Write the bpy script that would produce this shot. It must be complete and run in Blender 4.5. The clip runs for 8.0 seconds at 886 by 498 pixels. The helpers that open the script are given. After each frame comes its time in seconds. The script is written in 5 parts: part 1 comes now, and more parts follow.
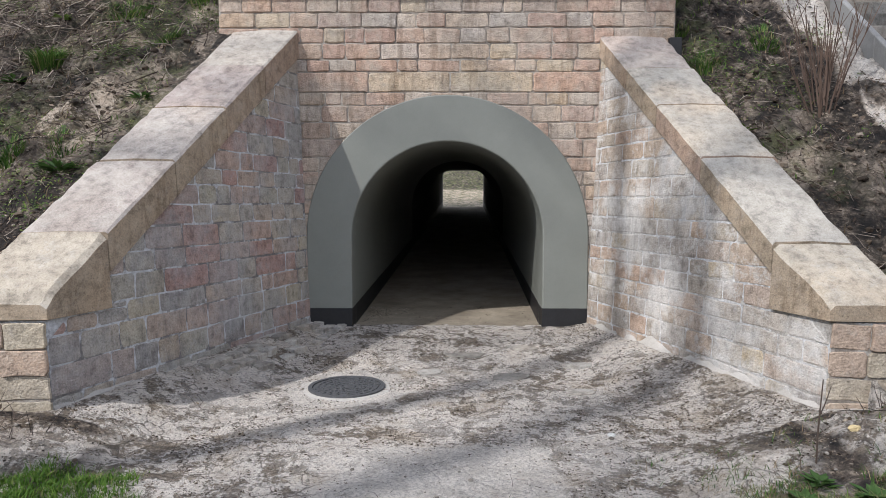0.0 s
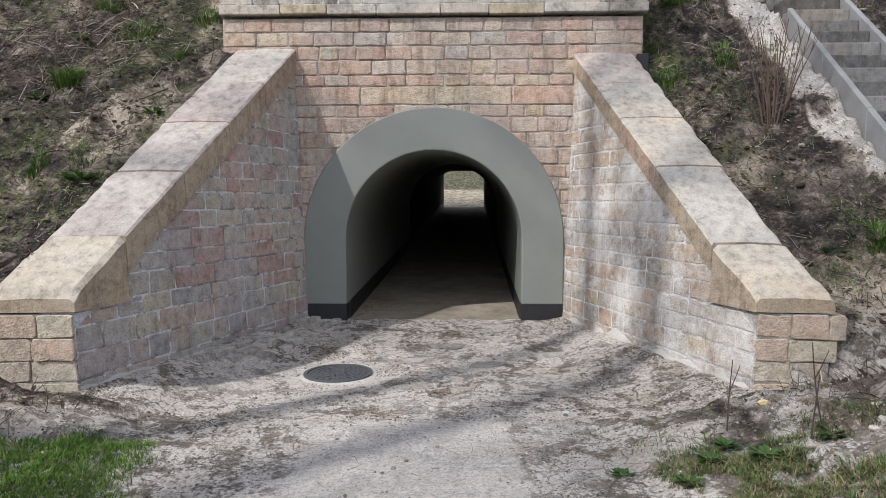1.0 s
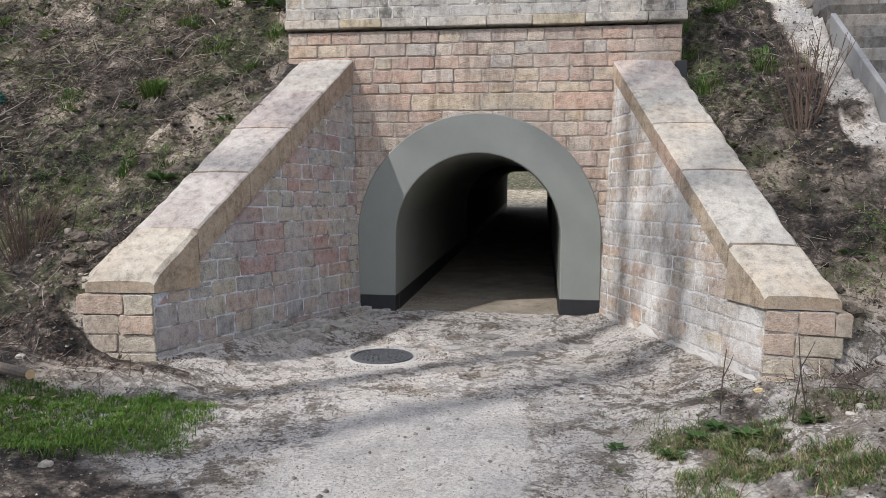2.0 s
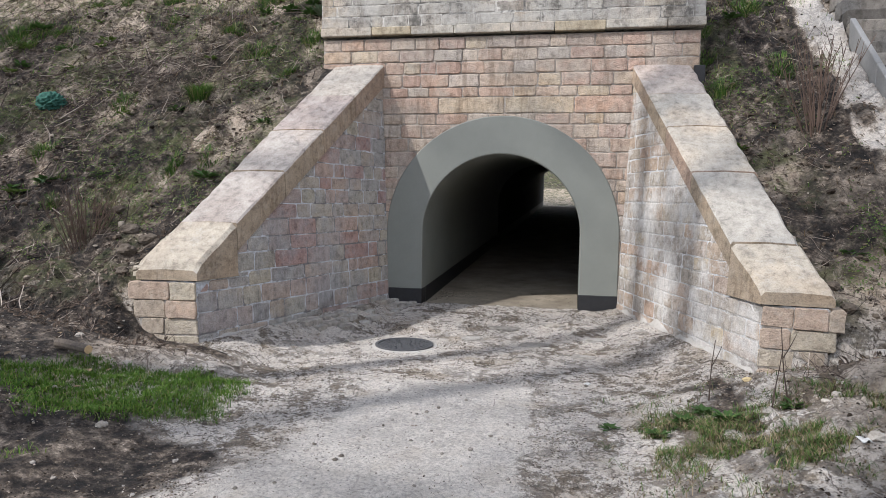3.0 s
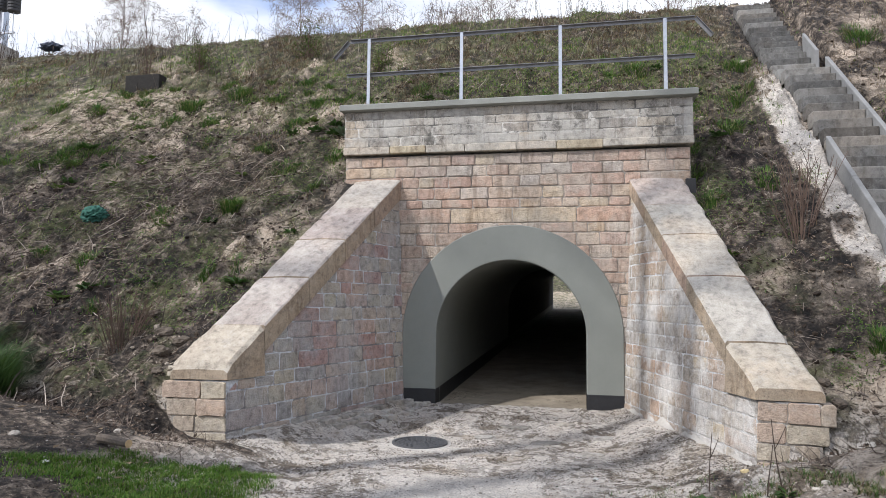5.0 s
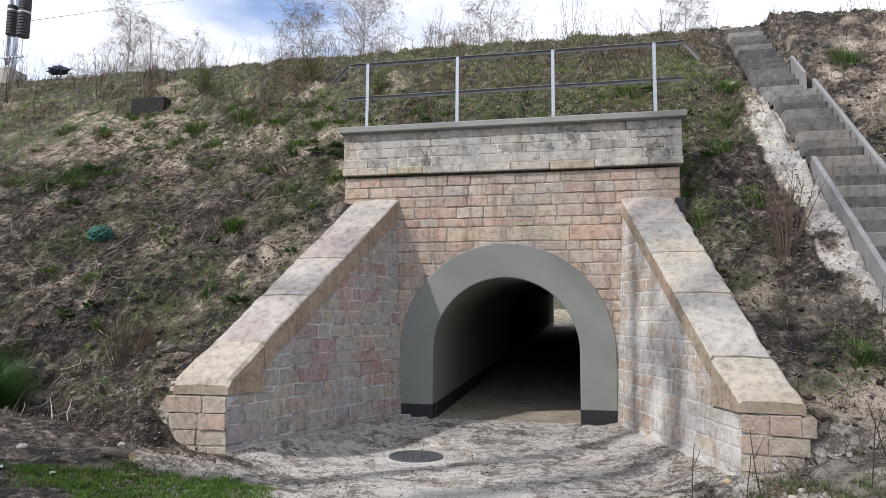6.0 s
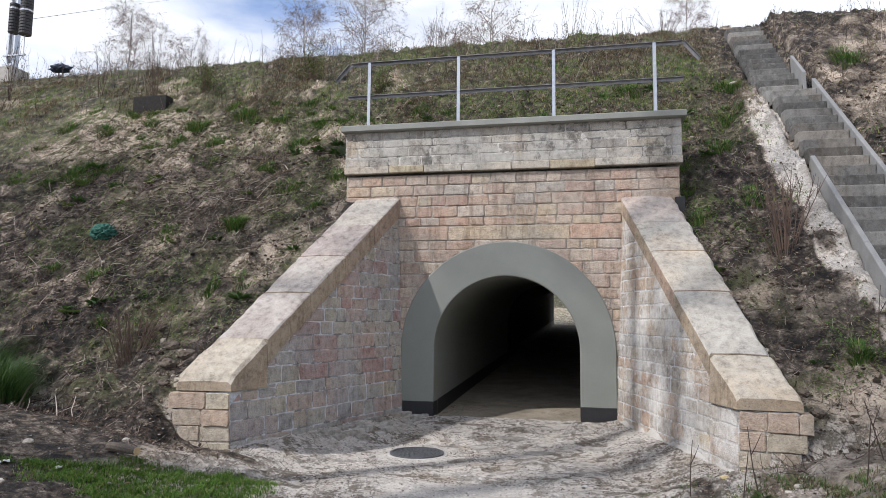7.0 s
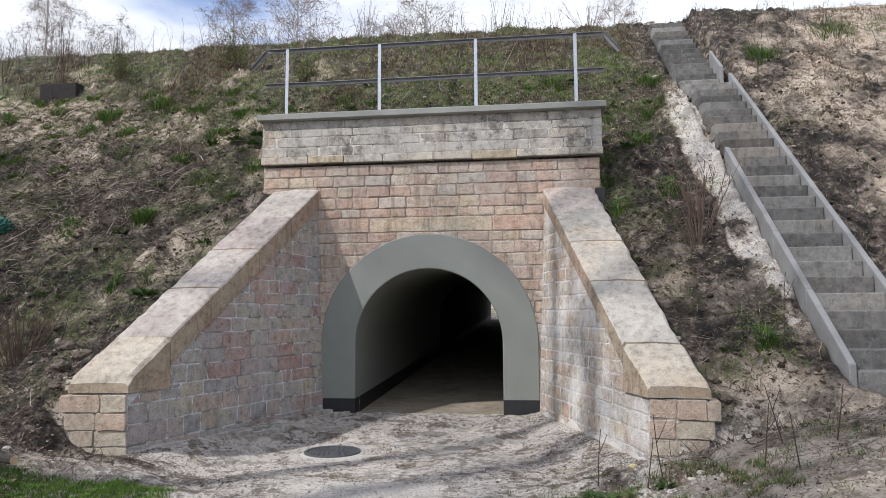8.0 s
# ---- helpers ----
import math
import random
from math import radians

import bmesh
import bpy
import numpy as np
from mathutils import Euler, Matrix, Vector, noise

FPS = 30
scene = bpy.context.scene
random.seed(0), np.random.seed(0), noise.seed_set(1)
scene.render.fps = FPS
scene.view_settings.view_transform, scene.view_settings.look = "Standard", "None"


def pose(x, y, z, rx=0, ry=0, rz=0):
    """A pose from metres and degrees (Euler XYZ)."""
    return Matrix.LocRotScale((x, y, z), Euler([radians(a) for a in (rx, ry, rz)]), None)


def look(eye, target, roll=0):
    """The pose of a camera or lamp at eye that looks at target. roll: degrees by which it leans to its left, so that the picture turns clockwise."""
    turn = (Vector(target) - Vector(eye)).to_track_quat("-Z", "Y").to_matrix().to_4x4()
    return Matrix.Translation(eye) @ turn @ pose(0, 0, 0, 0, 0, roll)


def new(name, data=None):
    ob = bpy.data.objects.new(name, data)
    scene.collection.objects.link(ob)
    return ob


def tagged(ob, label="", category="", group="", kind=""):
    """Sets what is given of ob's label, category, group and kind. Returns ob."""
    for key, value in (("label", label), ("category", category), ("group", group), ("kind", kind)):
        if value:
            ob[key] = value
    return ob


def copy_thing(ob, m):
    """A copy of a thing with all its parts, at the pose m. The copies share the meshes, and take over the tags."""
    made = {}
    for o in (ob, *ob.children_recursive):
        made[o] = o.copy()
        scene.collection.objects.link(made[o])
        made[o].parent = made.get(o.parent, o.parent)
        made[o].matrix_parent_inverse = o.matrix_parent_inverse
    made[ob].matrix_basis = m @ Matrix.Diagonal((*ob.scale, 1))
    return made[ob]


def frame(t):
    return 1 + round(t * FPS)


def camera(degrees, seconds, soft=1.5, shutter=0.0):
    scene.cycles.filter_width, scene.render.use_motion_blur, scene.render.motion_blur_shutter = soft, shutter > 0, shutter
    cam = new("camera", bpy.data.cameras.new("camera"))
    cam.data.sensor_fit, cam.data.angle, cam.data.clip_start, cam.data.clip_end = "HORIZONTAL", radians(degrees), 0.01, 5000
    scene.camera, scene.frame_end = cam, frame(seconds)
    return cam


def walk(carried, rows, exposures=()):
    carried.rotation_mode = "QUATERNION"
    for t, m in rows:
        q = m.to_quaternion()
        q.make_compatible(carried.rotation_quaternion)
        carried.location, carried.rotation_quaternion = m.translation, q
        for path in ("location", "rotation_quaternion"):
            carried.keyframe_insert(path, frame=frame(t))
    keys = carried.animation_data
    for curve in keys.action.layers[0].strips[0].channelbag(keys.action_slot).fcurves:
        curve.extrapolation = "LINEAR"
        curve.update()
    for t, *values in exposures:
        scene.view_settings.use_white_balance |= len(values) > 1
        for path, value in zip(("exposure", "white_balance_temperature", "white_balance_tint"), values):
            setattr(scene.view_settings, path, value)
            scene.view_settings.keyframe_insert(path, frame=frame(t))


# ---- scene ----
cam = camera(67.3, 8.0, soft=0.3)
METRES, EYE, TILT, LEAN, TURN = 3.2285, 1.65, 0.0, 0.0, 0.7
ROWS = [
    (0.0, 0.0, 0.0, 0.0, 0.0, -4.08, -0.04),
    (0.5, 0.0299, -0.1124, 0.0095, 0.15, -4.02, -0.07),
    (1.0, 0.0754, -0.2049, 0.0191, 0.5, -4.17, 0.14),
    (1.5, 0.1381, -0.2879, 0.0217, 3.66, -4.28, 0.01),
    (2.0, 0.187, -0.3756, 0.0195, 6.5, -4.21, -0.41),
    (3.5, 0.2894, -0.5664, 0.0222, 10.58, -4.47, -0.89),
    (4.0, 0.288, -0.6275, 0.022, 10.6, -3.54, -0.92),
    (4.5, 0.2832, -0.6539, 0.022, 10.66, 1.09, -0.73),
    (6.0, 0.3367, -0.7479, 0.0165, 11.13, 6.01, -0.48),
    (6.5, 0.3431, -0.7715, 0.0117, 11.3, 5.98, -0.61),
    (7.0, 0.3371, -0.7681, 0.0136, 11.14, 5.88, -0.6),
    (7.5, 0.3496, -0.7516, 0.0103, 10.48, 5.86, -0.39),
    (8.0, 0.4256, -0.683, -0.0002, 6.31, 5.62, 0.33),
]
walk(cam, [(t, pose(0, 0, EYE, TILT, LEAN, TURN) @ pose(METRES * x, METRES * y, METRES * z, 90 + pitch, roll, yaw)) for t, x, y, z, yaw, pitch, roll in ROWS],
     exposures=((0.0, -0.24, 6150, 12), (4.5, -0.16, 6150, 12), (6.0, -0.26, 6150, 12), (8.0, -0.30, 6150, 12)))
# ---- light ----
SUN_TO = Vector((-1.2, -1.0, 1.5)).normalized()
world = bpy.data.worlds.new("sky")
scene.world = world
world.use_nodes = True
wn, wl = world.node_tree.nodes, world.node_tree.links
wn.clear()
sky = wn.new("ShaderNodeTexSky")
sky.sky_type, sky.sun_disc = "NISHITA", False
sky.sun_elevation = math.asin(SUN_TO.z)
sky.sun_rotation = math.atan2(SUN_TO.x, SUN_TO.y)
sky.air_density, sky.dust_density = 1.2, 1.5
wcoord = wn.new("ShaderNodeTexCoord")
wmap = wn.new("ShaderNodeMapping")
wmap.inputs["Scale"].default_value = (1.4, 1.4, 4.5)
wmap.inputs["Location"].default_value = (0.62, 0.2, 0.1)
wnoise = wn.new("ShaderNodeTexNoise")
wnoise.inputs["Scale"].default_value, wnoise.inputs["Detail"].default_value = 1.6, 7
wramp = wn.new("ShaderNodeValToRGB")
wramp.color_ramp.elements[0].position, wramp.color_ramp.elements[1].position = 0.36, 0.54
cloud = wn.new("ShaderNodeMixRGB")
cloud.inputs[2].default_value = (13.6, 13.8, 14.1, 1)
wbg, wout = wn.new("ShaderNodeBackground"), wn.new("ShaderNodeOutputWorld")
wbg.inputs["Strength"].default_value = 0.098
wl.new(wcoord.outputs["Generated"], wmap.inputs["Vector"])
wl.new(wmap.outputs[0], wnoise.inputs["Vector"])
wl.new(wnoise.outputs["Fac"], wramp.inputs[0])
wl.new(wramp.outputs[0], cloud.inputs[0])
clear = wn.new("ShaderNodeMixRGB")
clear.blend_type = "MULTIPLY"
clear.inputs[0].default_value, clear.inputs[2].default_value = 1.0, (1.75, 1.95, 2.35, 1)
wl.new(sky.outputs[0], clear.inputs[1])
wl.new(clear.outputs[0], cloud.inputs[1])
wl.new(cloud.outputs[0], wbg.inputs["Color"])
wl.new(wbg.outputs[0], wout.inputs["Surface"])
sun_data = bpy.data.lights.new("sun", "SUN")
sun_data.energy, sun_data.angle, sun_data.color = 5.0, radians(0.9), (1.0, 0.955, 0.89)
sun = new("sun", sun_data)
sun.matrix_world = look(SUN_TO * 60, (0, 0, 0))


# ---- materials ----
def material(name, rough=0.85, metal=0.0):
    m = bpy.data.materials.new(name)
    m.use_nodes = True
    n = m.node_tree.nodes
    b = n["Principled BSDF"]
    b.inputs["Roughness"].default_value, b.inputs["Metallic"].default_value = rough, metal
    return m, n, m.node_tree.links, b


def coords(n, l, scale=(1, 1, 1)):
    g, mp = n.new("ShaderNodeNewGeometry"), n.new("ShaderNodeMapping")
    mp.inputs["Scale"].default_value = scale
    l.new(g.outputs["Position"], mp.inputs["Vector"])
    return mp.outputs[0]


def noise_fac(n, l, vec, scale, detail=4, rough=0.6):
    t = n.new("ShaderNodeTexNoise")
    t.inputs["Scale"].default_value, t.inputs["Detail"].default_value, t.inputs["Roughness"].default_value = scale, detail, rough
    l.new(vec, t.inputs["Vector"])
    return t.outputs["Fac"]


def ramp(n, l, fac, stops):
    r = n.new("ShaderNodeValToRGB")
    while len(r.color_ramp.elements) < len(stops):
        r.color_ramp.elements.new(0.5)
    for e, (p, c) in zip(r.color_ramp.elements, stops):
        e.position = p
        e.color = (c, c, c, 1) if isinstance(c, (int, float)) else (*c, 1)
    l.new(fac, r.inputs[0])
    return r.outputs[0]


def mix(n, l, fac, a, b, mode="MIX"):
    x = n.new("ShaderNodeMixRGB")
    x.blend_type = mode
    for i, v in enumerate((fac, a, b)):
        if isinstance(v, (int, float)):
            x.inputs[i].default_value = v if i == 0 else (v, v, v, 1)
        elif isinstance(v, tuple):
            x.inputs[i].default_value = (*v, 1)
        else:
            l.new(v, x.inputs[i])
    return x.outputs[0]


def bump(n, l, b, height, strength=0.5, dist=0.01):
    k = n.new("ShaderNodeBump")
    k.inputs["Strength"].default_value, k.inputs["Distance"].default_value = strength, dist
    l.new(height, k.inputs["Height"])
    l.new(k.outputs[0], b.inputs["Normal"])


def wash_mask(n, l, v, amount):
    """Where old limewash and cement slurry cover stones and joints alike."""
    return ramp(n, l, noise_fac(n, l, v, 1.5, 8, 0.68), [(0.47, 0.0), (0.58, amount)])


def stone_material(name, stops, lime=0.35, relief=0.02, lime_col=(0.50, 0.48, 0.45), grit=0.8, stain=0.5, wash=0.0, soot=0.0):
    """Sandstone: each piece takes its own colour, with tooled grain, stains, lime smears and a shared wash."""
    m, n, l, b = material(name, 0.92)
    b.inputs["Specular IOR Level"].default_value = 0.2
    info = n.new("ShaderNodeObjectInfo")
    base = ramp(n, l, info.outputs["Random"], stops)
    v = coords(n, l)
    grain = noise_fac(n, l, v, 85, 4, 0.75)
    mid = noise_fac(n, l, v, 11, 6, 0.7)
    broad = noise_fac(n, l, v, 0.8, 3)
    col = mix(n, l, 0.8, base, ramp(n, l, broad, [(0.36, (0.86, 0.83, 0.80)), (0.5, (1.0, 1.0, 1.0)), (0.64, (1.12, 1.02, 0.92))]), "MULTIPLY")
    col = mix(n, l, 0.7, col, ramp(n, l, mid, [(0.34, 0.42), (0.48, 0.92), (0.66, 1.22)]), "MULTIPLY")
    col = mix(n, l, grit, col, ramp(n, l, grain, [(0.34, 0.62), (0.5, 0.97), (0.66, 1.15)]), "MULTIPLY")
    spots = noise_fac(n, l, v, 7, 8, 0.78)
    col = mix(n, l, ramp(n, l, spots, [(0.53, 0.0), (0.63, lime)]), col, lime_col)
    specks = noise_fac(n, l, v, 30, 7, 0.85)
    col = mix(n, l, ramp(n, l, specks, [(0.57, 0.0), (0.64, 0.6)]), col, (0.10, 0.085, 0.07))
    if wash:
        col = mix(n, l, wash_mask(n, l, v, wash), col, mix(n, l, 0.8, lime_col, ramp(n, l, mid, [(0.34, 0.72), (0.62, 1.1)]), "MULTIPLY"))
    streak = noise_fac(n, l, coords(n, l, (6.0, 6.0, 0.9)), 1.0, 7, 0.72)
    col = mix(n, l, stain, col, ramp(n, l, streak, [(0.36, (0.42, 0.38, 0.34)), (0.49, (1.0, 1.0, 1.0))]), "MULTIPLY")
    if soot:
        black = noise_fac(n, l, coords(n, l, (2.4, 2.4, 2.0)), 1.0, 9, 0.76)
        col = mix(n, l, ramp(n, l, black, [(0.52, 0.0), (0.60, soot)]), col, (0.075, 0.072, 0.065))
    l.new(col, b.inputs["Base Color"])
    pit = n.new("ShaderNodeTexVoronoi")
    pit.inputs["Scale"].default_value = 55
    l.new(v, pit.inputs["Vector"])
    h = mix(n, l, 0.5, noise_fac(n, l, v, 38, 6, 0.8), noise_fac(n, l, v, 12, 4, 0.6))
    h = mix(n, l, 0.2, h, pit.outputs["Distance"])
    bump(n, l, b, h, 1.0, relief * 1.25)
    return m


def joint_material(name, deep, pale, often=0.5, wash=0.0, wash_col=(0.5, 0.48, 0.45)):
    """Pointing: dull old mortar, freshly limed in broken stretches."""
    m, n, l, b = material(name, 0.95)
    v = coords(n, l)
    worn = ramp(n, l, noise_fac(n, l, v, 30, 6, 0.75), [(0.34, 0.6), (0.62, 1.2)])
    fresh = ramp(n, l, noise_fac(n, l, v, 2.8, 6, 0.7), [(often - 0.03, 0.0), (often + 0.04, 1.0)])
    col = mix(n, l, fresh, deep, pale)
    if wash:
        col = mix(n, l, wash_mask(n, l, v, wash), col, wash_col)
    col = mix(n, l, 0.8, col, worn, "MULTIPLY")
    l.new(col, b.inputs["Base Color"])
    bump(n, l, b, noise_fac(n, l, v, 26, 7, 0.8), 1.0, 0.02)
    return m


def plain_material(name, low, high, rough=0.8, scale=8.0, relief=0.004, metal=0.0, fine=80.0, strength=0.5):
    m, n, l, b = material(name, rough, metal)
    v = coords(n, l)
    a, c = noise_fac(n, l, v, scale, 5, 0.65), noise_fac(n, l, v, fine, 3, 0.6)
    f = mix(n, l, 0.4, a, c)
    l.new(ramp(n, l, f, [(0.32, low), (0.66, high)]), b.inputs["Base Color"])
    bump(n, l, b, f, strength, relief)
    return m


def island_material(name, stops, rough=0.7, trans=0.0):
    """Leaves, blades and twigs: a colour for each loose piece."""
    m, n, l, b = material(name, rough)
    g = n.new("ShaderNodeNewGeometry")
    r = n.new("ShaderNodeValToRGB")
    while len(r.color_ramp.elements) < len(stops):
        r.color_ramp.elements.new(0.5)
    for e, (p, c) in zip(r.color_ramp.elements, stops):
        e.position, e.color = p, (*c, 1)
    l.new(g.outputs["Random Per Island"], r.inputs[0])
    l.new(r.outputs[0], b.inputs["Base Color"])
    b.inputs["Specular IOR Level"].default_value = 0.25
    if trans:
        t, mx = n.new("ShaderNodeBsdfTranslucent"), n.new("ShaderNodeMixShader")
        mx.inputs[0].default_value = trans
        l.new(r.outputs[0], t.inputs["Color"])
        l.new(b.outputs[0], mx.inputs[1])
        l.new(t.outputs[0], mx.inputs[2])
        l.new(mx.outputs[0], n["Material Output"].inputs["Surface"])
    return m


PINK = [(0.0, (0.47, 0.38, 0.31)), (0.18, (0.50, 0.36, 0.29)), (0.36, (0.55, 0.47, 0.39)), (0.5, (0.47, 0.43, 0.385)), (0.62, (0.49, 0.36, 0.295)),
        (0.75, (0.54, 0.47, 0.36)), (0.88, (0.44, 0.31, 0.255)), (1.0, (0.53, 0.48, 0.43))]
MIXED = [(0.0, (0.38, 0.38, 0.375)), (0.2, (0.46, 0.435, 0.39)), (0.36, (0.45, 0.335, 0.305)), (0.52, (0.41, 0.285, 0.265)), (0.64, (0.44, 0.37, 0.345)),
         (0.76, (0.49, 0.46, 0.37)), (0.88, (0.37, 0.37, 0.37)), (1.0, (0.46, 0.38, 0.345))]
WARM = [(0.0, (0.44, 0.40, 0.34)), (0.2, (0.48, 0.37, 0.28)), (0.38, (0.48, 0.44, 0.39)), (0.5, (0.46, 0.35, 0.275)), (0.62, (0.46, 0.42, 0.37)),
        (0.8, (0.40, 0.375, 0.35)), (1.0, (0.50, 0.42, 0.30))]
GREY = [(0.0, (0.40, 0.385, 0.35)), (0.3, (0.52, 0.50, 0.455)), (0.5, (0.33, 0.315, 0.29)), (0.75, (0.50, 0.475, 0.43)), (1.0, (0.44, 0.40, 0.33))]
BUFF = [(0.0, (0.40, 0.375, 0.33)), (0.35, (0.46, 0.435, 0.39)), (0.6, (0.38, 0.325, 0.30)), (0.8, (0.45, 0.42, 0.37)), (1.0, (0.45, 0.39, 0.30))]
WASH_P, WASH_L, WASH_R, WASH_G = (0.46, 0.41, 0.35), (0.41, 0.415, 0.425), (0.60, 0.585, 0.56), (0.47, 0.455, 0.42)
M_pink = stone_material("pink_sandstone", PINK, 0.5, 0.024, WASH_P, 0.8, 0.6, 0.6)
M_mixed = stone_material("mixed_sandstone", MIXED, 0.35, 0.030, WASH_L, 0.9, 0.3, 0.45)
M_warm = stone_material("limed_sandstone", WARM, 0.75, 0.018, WASH_R, 0.7, 0.3, 0.85)
M_grey = stone_material("grey_sandstone", GREY, 0.7, 0.016, WASH_G, 0.7, 0.5, 0.9, 0.75)
M_coping = stone_material("coping_sandstone", BUFF, 0.35, 0.010, (0.49, 0.465, 0.42), 0.7, 0.2, 0.3)
M_drip = stone_material("drip_course_sandstone", [(0.0, (0.46, 0.43, 0.38)), (0.45, (0.52, 0.49, 0.43)), (0.7, (0.50, 0.42, 0.28)), (1.0, (0.44, 0.40, 0.34))], 0.4, 0.012, (0.36, 0.35, 0.33), 0.6, 0.4, 0.0, 0.5)
M_end = stone_material("worn_buff_sandstone", [(0.0, (0.45, 0.40, 0.32)), (1.0, (0.49, 0.44, 0.37))], 0.4, 0.012, (0.52, 0.49, 0.44), 0.5, 0.15)
M_buff = stone_material("buff_sandstone", [(0.0, (0.52, 0.46, 0.36)), (0.5, (0.47, 0.41, 0.33)), (1.0, (0.48, 0.37, 0.29))], 0.3, 0.02, (0.55, 0.51, 0.45), 0.7, 0.2)
M_joint = joint_material("grey_pointing", (0.25, 0.22, 0.19), (0.44, 0.405, 0.36), 0.52, 0.6, WASH_P)
M_blue_joint = joint_material("blue_grey_pointing", (0.20, 0.19, 0.185), (0.58, 0.60, 0.63), 0.48, 0.25, WASH_L)
M_pale_joint = joint_material("limed_pointing", (0.36, 0.335, 0.30), (0.60, 0.605, 0.61), 0.48, 0.85, WASH_R)
M_broken_joint = joint_material("broken_pale_pointing", (0.16, 0.155, 0.145), (0.60, 0.58, 0.54), 0.50, 0.85, WASH_G)
M_mortar = plain_material("lime_mortar", (0.36, 0.345, 0.32), (0.52, 0.50, 0.475), 0.95, 6, 0.008, strength=0.9)
M_fillet = plain_material("limed_cement", (0.36, 0.335, 0.30), (0.54, 0.515, 0.48), 0.95, 5, 0.012, strength=0.9)
M_fillet_dull = plain_material("dull_cement", (0.32, 0.305, 0.285), (0.50, 0.48, 0.455), 0.95, 5, 0.014, strength=0.9)
M_concrete = plain_material("stair_concrete", (0.15, 0.15, 0.145), (0.30, 0.30, 0.28), 0.85, 3.5, 0.004)
M_step = stone_material("weathered_step_concrete", [(0.0, (0.10, 0.10, 0.098)), (0.5, (0.17, 0.168, 0.162)), (1.0, (0.27, 0.265, 0.25))], 0.3, 0.004, (0.34, 0.335, 0.32), 0.4, 0.5, 0.0, 0.25)
M_cheek = plain_material("cheek_concrete", (0.155, 0.155, 0.153), (0.26, 0.26, 0.255), 0.8, 3, 0.003)
M_cap = plain_material("cap_concrete", (0.21, 0.217, 0.198), (0.29, 0.297, 0.272), 0.8, 2.5, 0.004)
M_paint = plain_material("grey_green_paint", (0.175, 0.185, 0.165), (0.215, 0.225, 0.202), 0.55, 1.8, 0.002, strength=0.25)
# near-black lining colour that stands in for the shade deep inside
M_deep_shade = plain_material("shade_dark_lining", (0.02, 0.02, 0.02), (0.05, 0.05, 0.047), 0.9, 4, 0.006)
M_black = plain_material("black_bitumen", (0.008, 0.008, 0.009), (0.018, 0.018, 0.02), 0.55, 10, 0.002)
M_floor = plain_material("tunnel_floor_concrete", (0.13, 0.105, 0.075), (0.40, 0.345, 0.265), 0.9, 2.2, 0.012, strength=0.9)
M_iron = plain_material("cast_iron", (0.06, 0.062, 0.066), (0.13, 0.133, 0.14), 0.6, 30, 0.002, 0.3)
M_galv = plain_material("galvanised_steel", (0.45, 0.46, 0.48), (0.62, 0.63, 0.65), 0.35, 14, 0.001, 0.85)
M_collar = plain_material("manhole_collar_concrete", (0.30, 0.28, 0.255), (0.52, 0.495, 0.455), 0.95, 9, 0.02)
M_cobble = stone_material("cobble_granite", [(0.0, (0.28, 0.26, 0.23)), (0.5, (0.40, 0.38, 0.345)), (1.0, (0.50, 0.48, 0.44))], 0.2, 0.008)
M_rock = plain_material("loose_stone", (0.25, 0.22, 0.18), (0.50, 0.46, 0.40), 0.95, 14, 0.01)
M_side = stone_material("brown_coping_side", [(0.0, (0.33, 0.27, 0.20)), (0.5, (0.38, 0.31, 0.23)), (1.0, (0.34, 0.25, 0.20))], 0.15, 0.012)
M_clod = plain_material("earth_lumps", (0.035, 0.027, 0.02), (0.16, 0.13, 0.10), 1.0, 14, 0.01)
M_clods = island_material("earth_clods", [(0.0, (0.02, 0.015, 0.011)), (0.45, (0.07, 0.053, 0.039)), (0.8, (0.17, 0.135, 0.10)), (1.0, (0.34, 0.295, 0.24))], 1.0)
M_crumbs = island_material("mixed_earth_crumbs", [(0.0, (0.008, 0.006, 0.004)), (0.5, (0.035, 0.026, 0.019)), (0.8, (0.12, 0.094, 0.07)), (1.0, (0.40, 0.34, 0.28))], 1.0)
M_grit = island_material("forecourt_grit", [(0.0, (0.02, 0.014, 0.01)), (0.55, (0.085, 0.062, 0.042)), (0.85, (0.24, 0.195, 0.145)), (1.0, (0.62, 0.57, 0.51))], 1.0)
M_pebble = island_material("pebble_stone", [(0.0, (0.10, 0.085, 0.07)), (0.7, (0.27, 0.245, 0.215)), (1.0, (0.46, 0.43, 0.39))], 0.95)
M_stick = island_material("stick_bark", [(0.0, (0.03, 0.022, 0.018)), (1.0, (0.10, 0.075, 0.06))], 0.9)
M_bark = plain_material("bark", (0.07, 0.055, 0.045), (0.16, 0.13, 0.10), 0.95, 20, 0.006)
M_branch_pale = plain_material("bleached_branch", (0.26, 0.22, 0.17), (0.45, 0.39, 0.32), 0.9, 30, 0.004)
M_crumb = plain_material("dark_earth_crumbs", (0.08, 0.062, 0.045), (0.28, 0.235, 0.185), 1.0, 25, 0.004)
M_birch = plain_material("birch_bark", (0.30, 0.29, 0.27), (0.55, 0.54, 0.52), 0.85, 6, 0.004)
M_lawn = island_material("lawn_blades", [(0.0, (0.034, 0.085, 0.010)), (0.5, (0.085, 0.175, 0.02)), (0.85, (0.14, 0.23, 0.034)), (1.0, (0.27, 0.24, 0.11))], 0.6, 0.3)
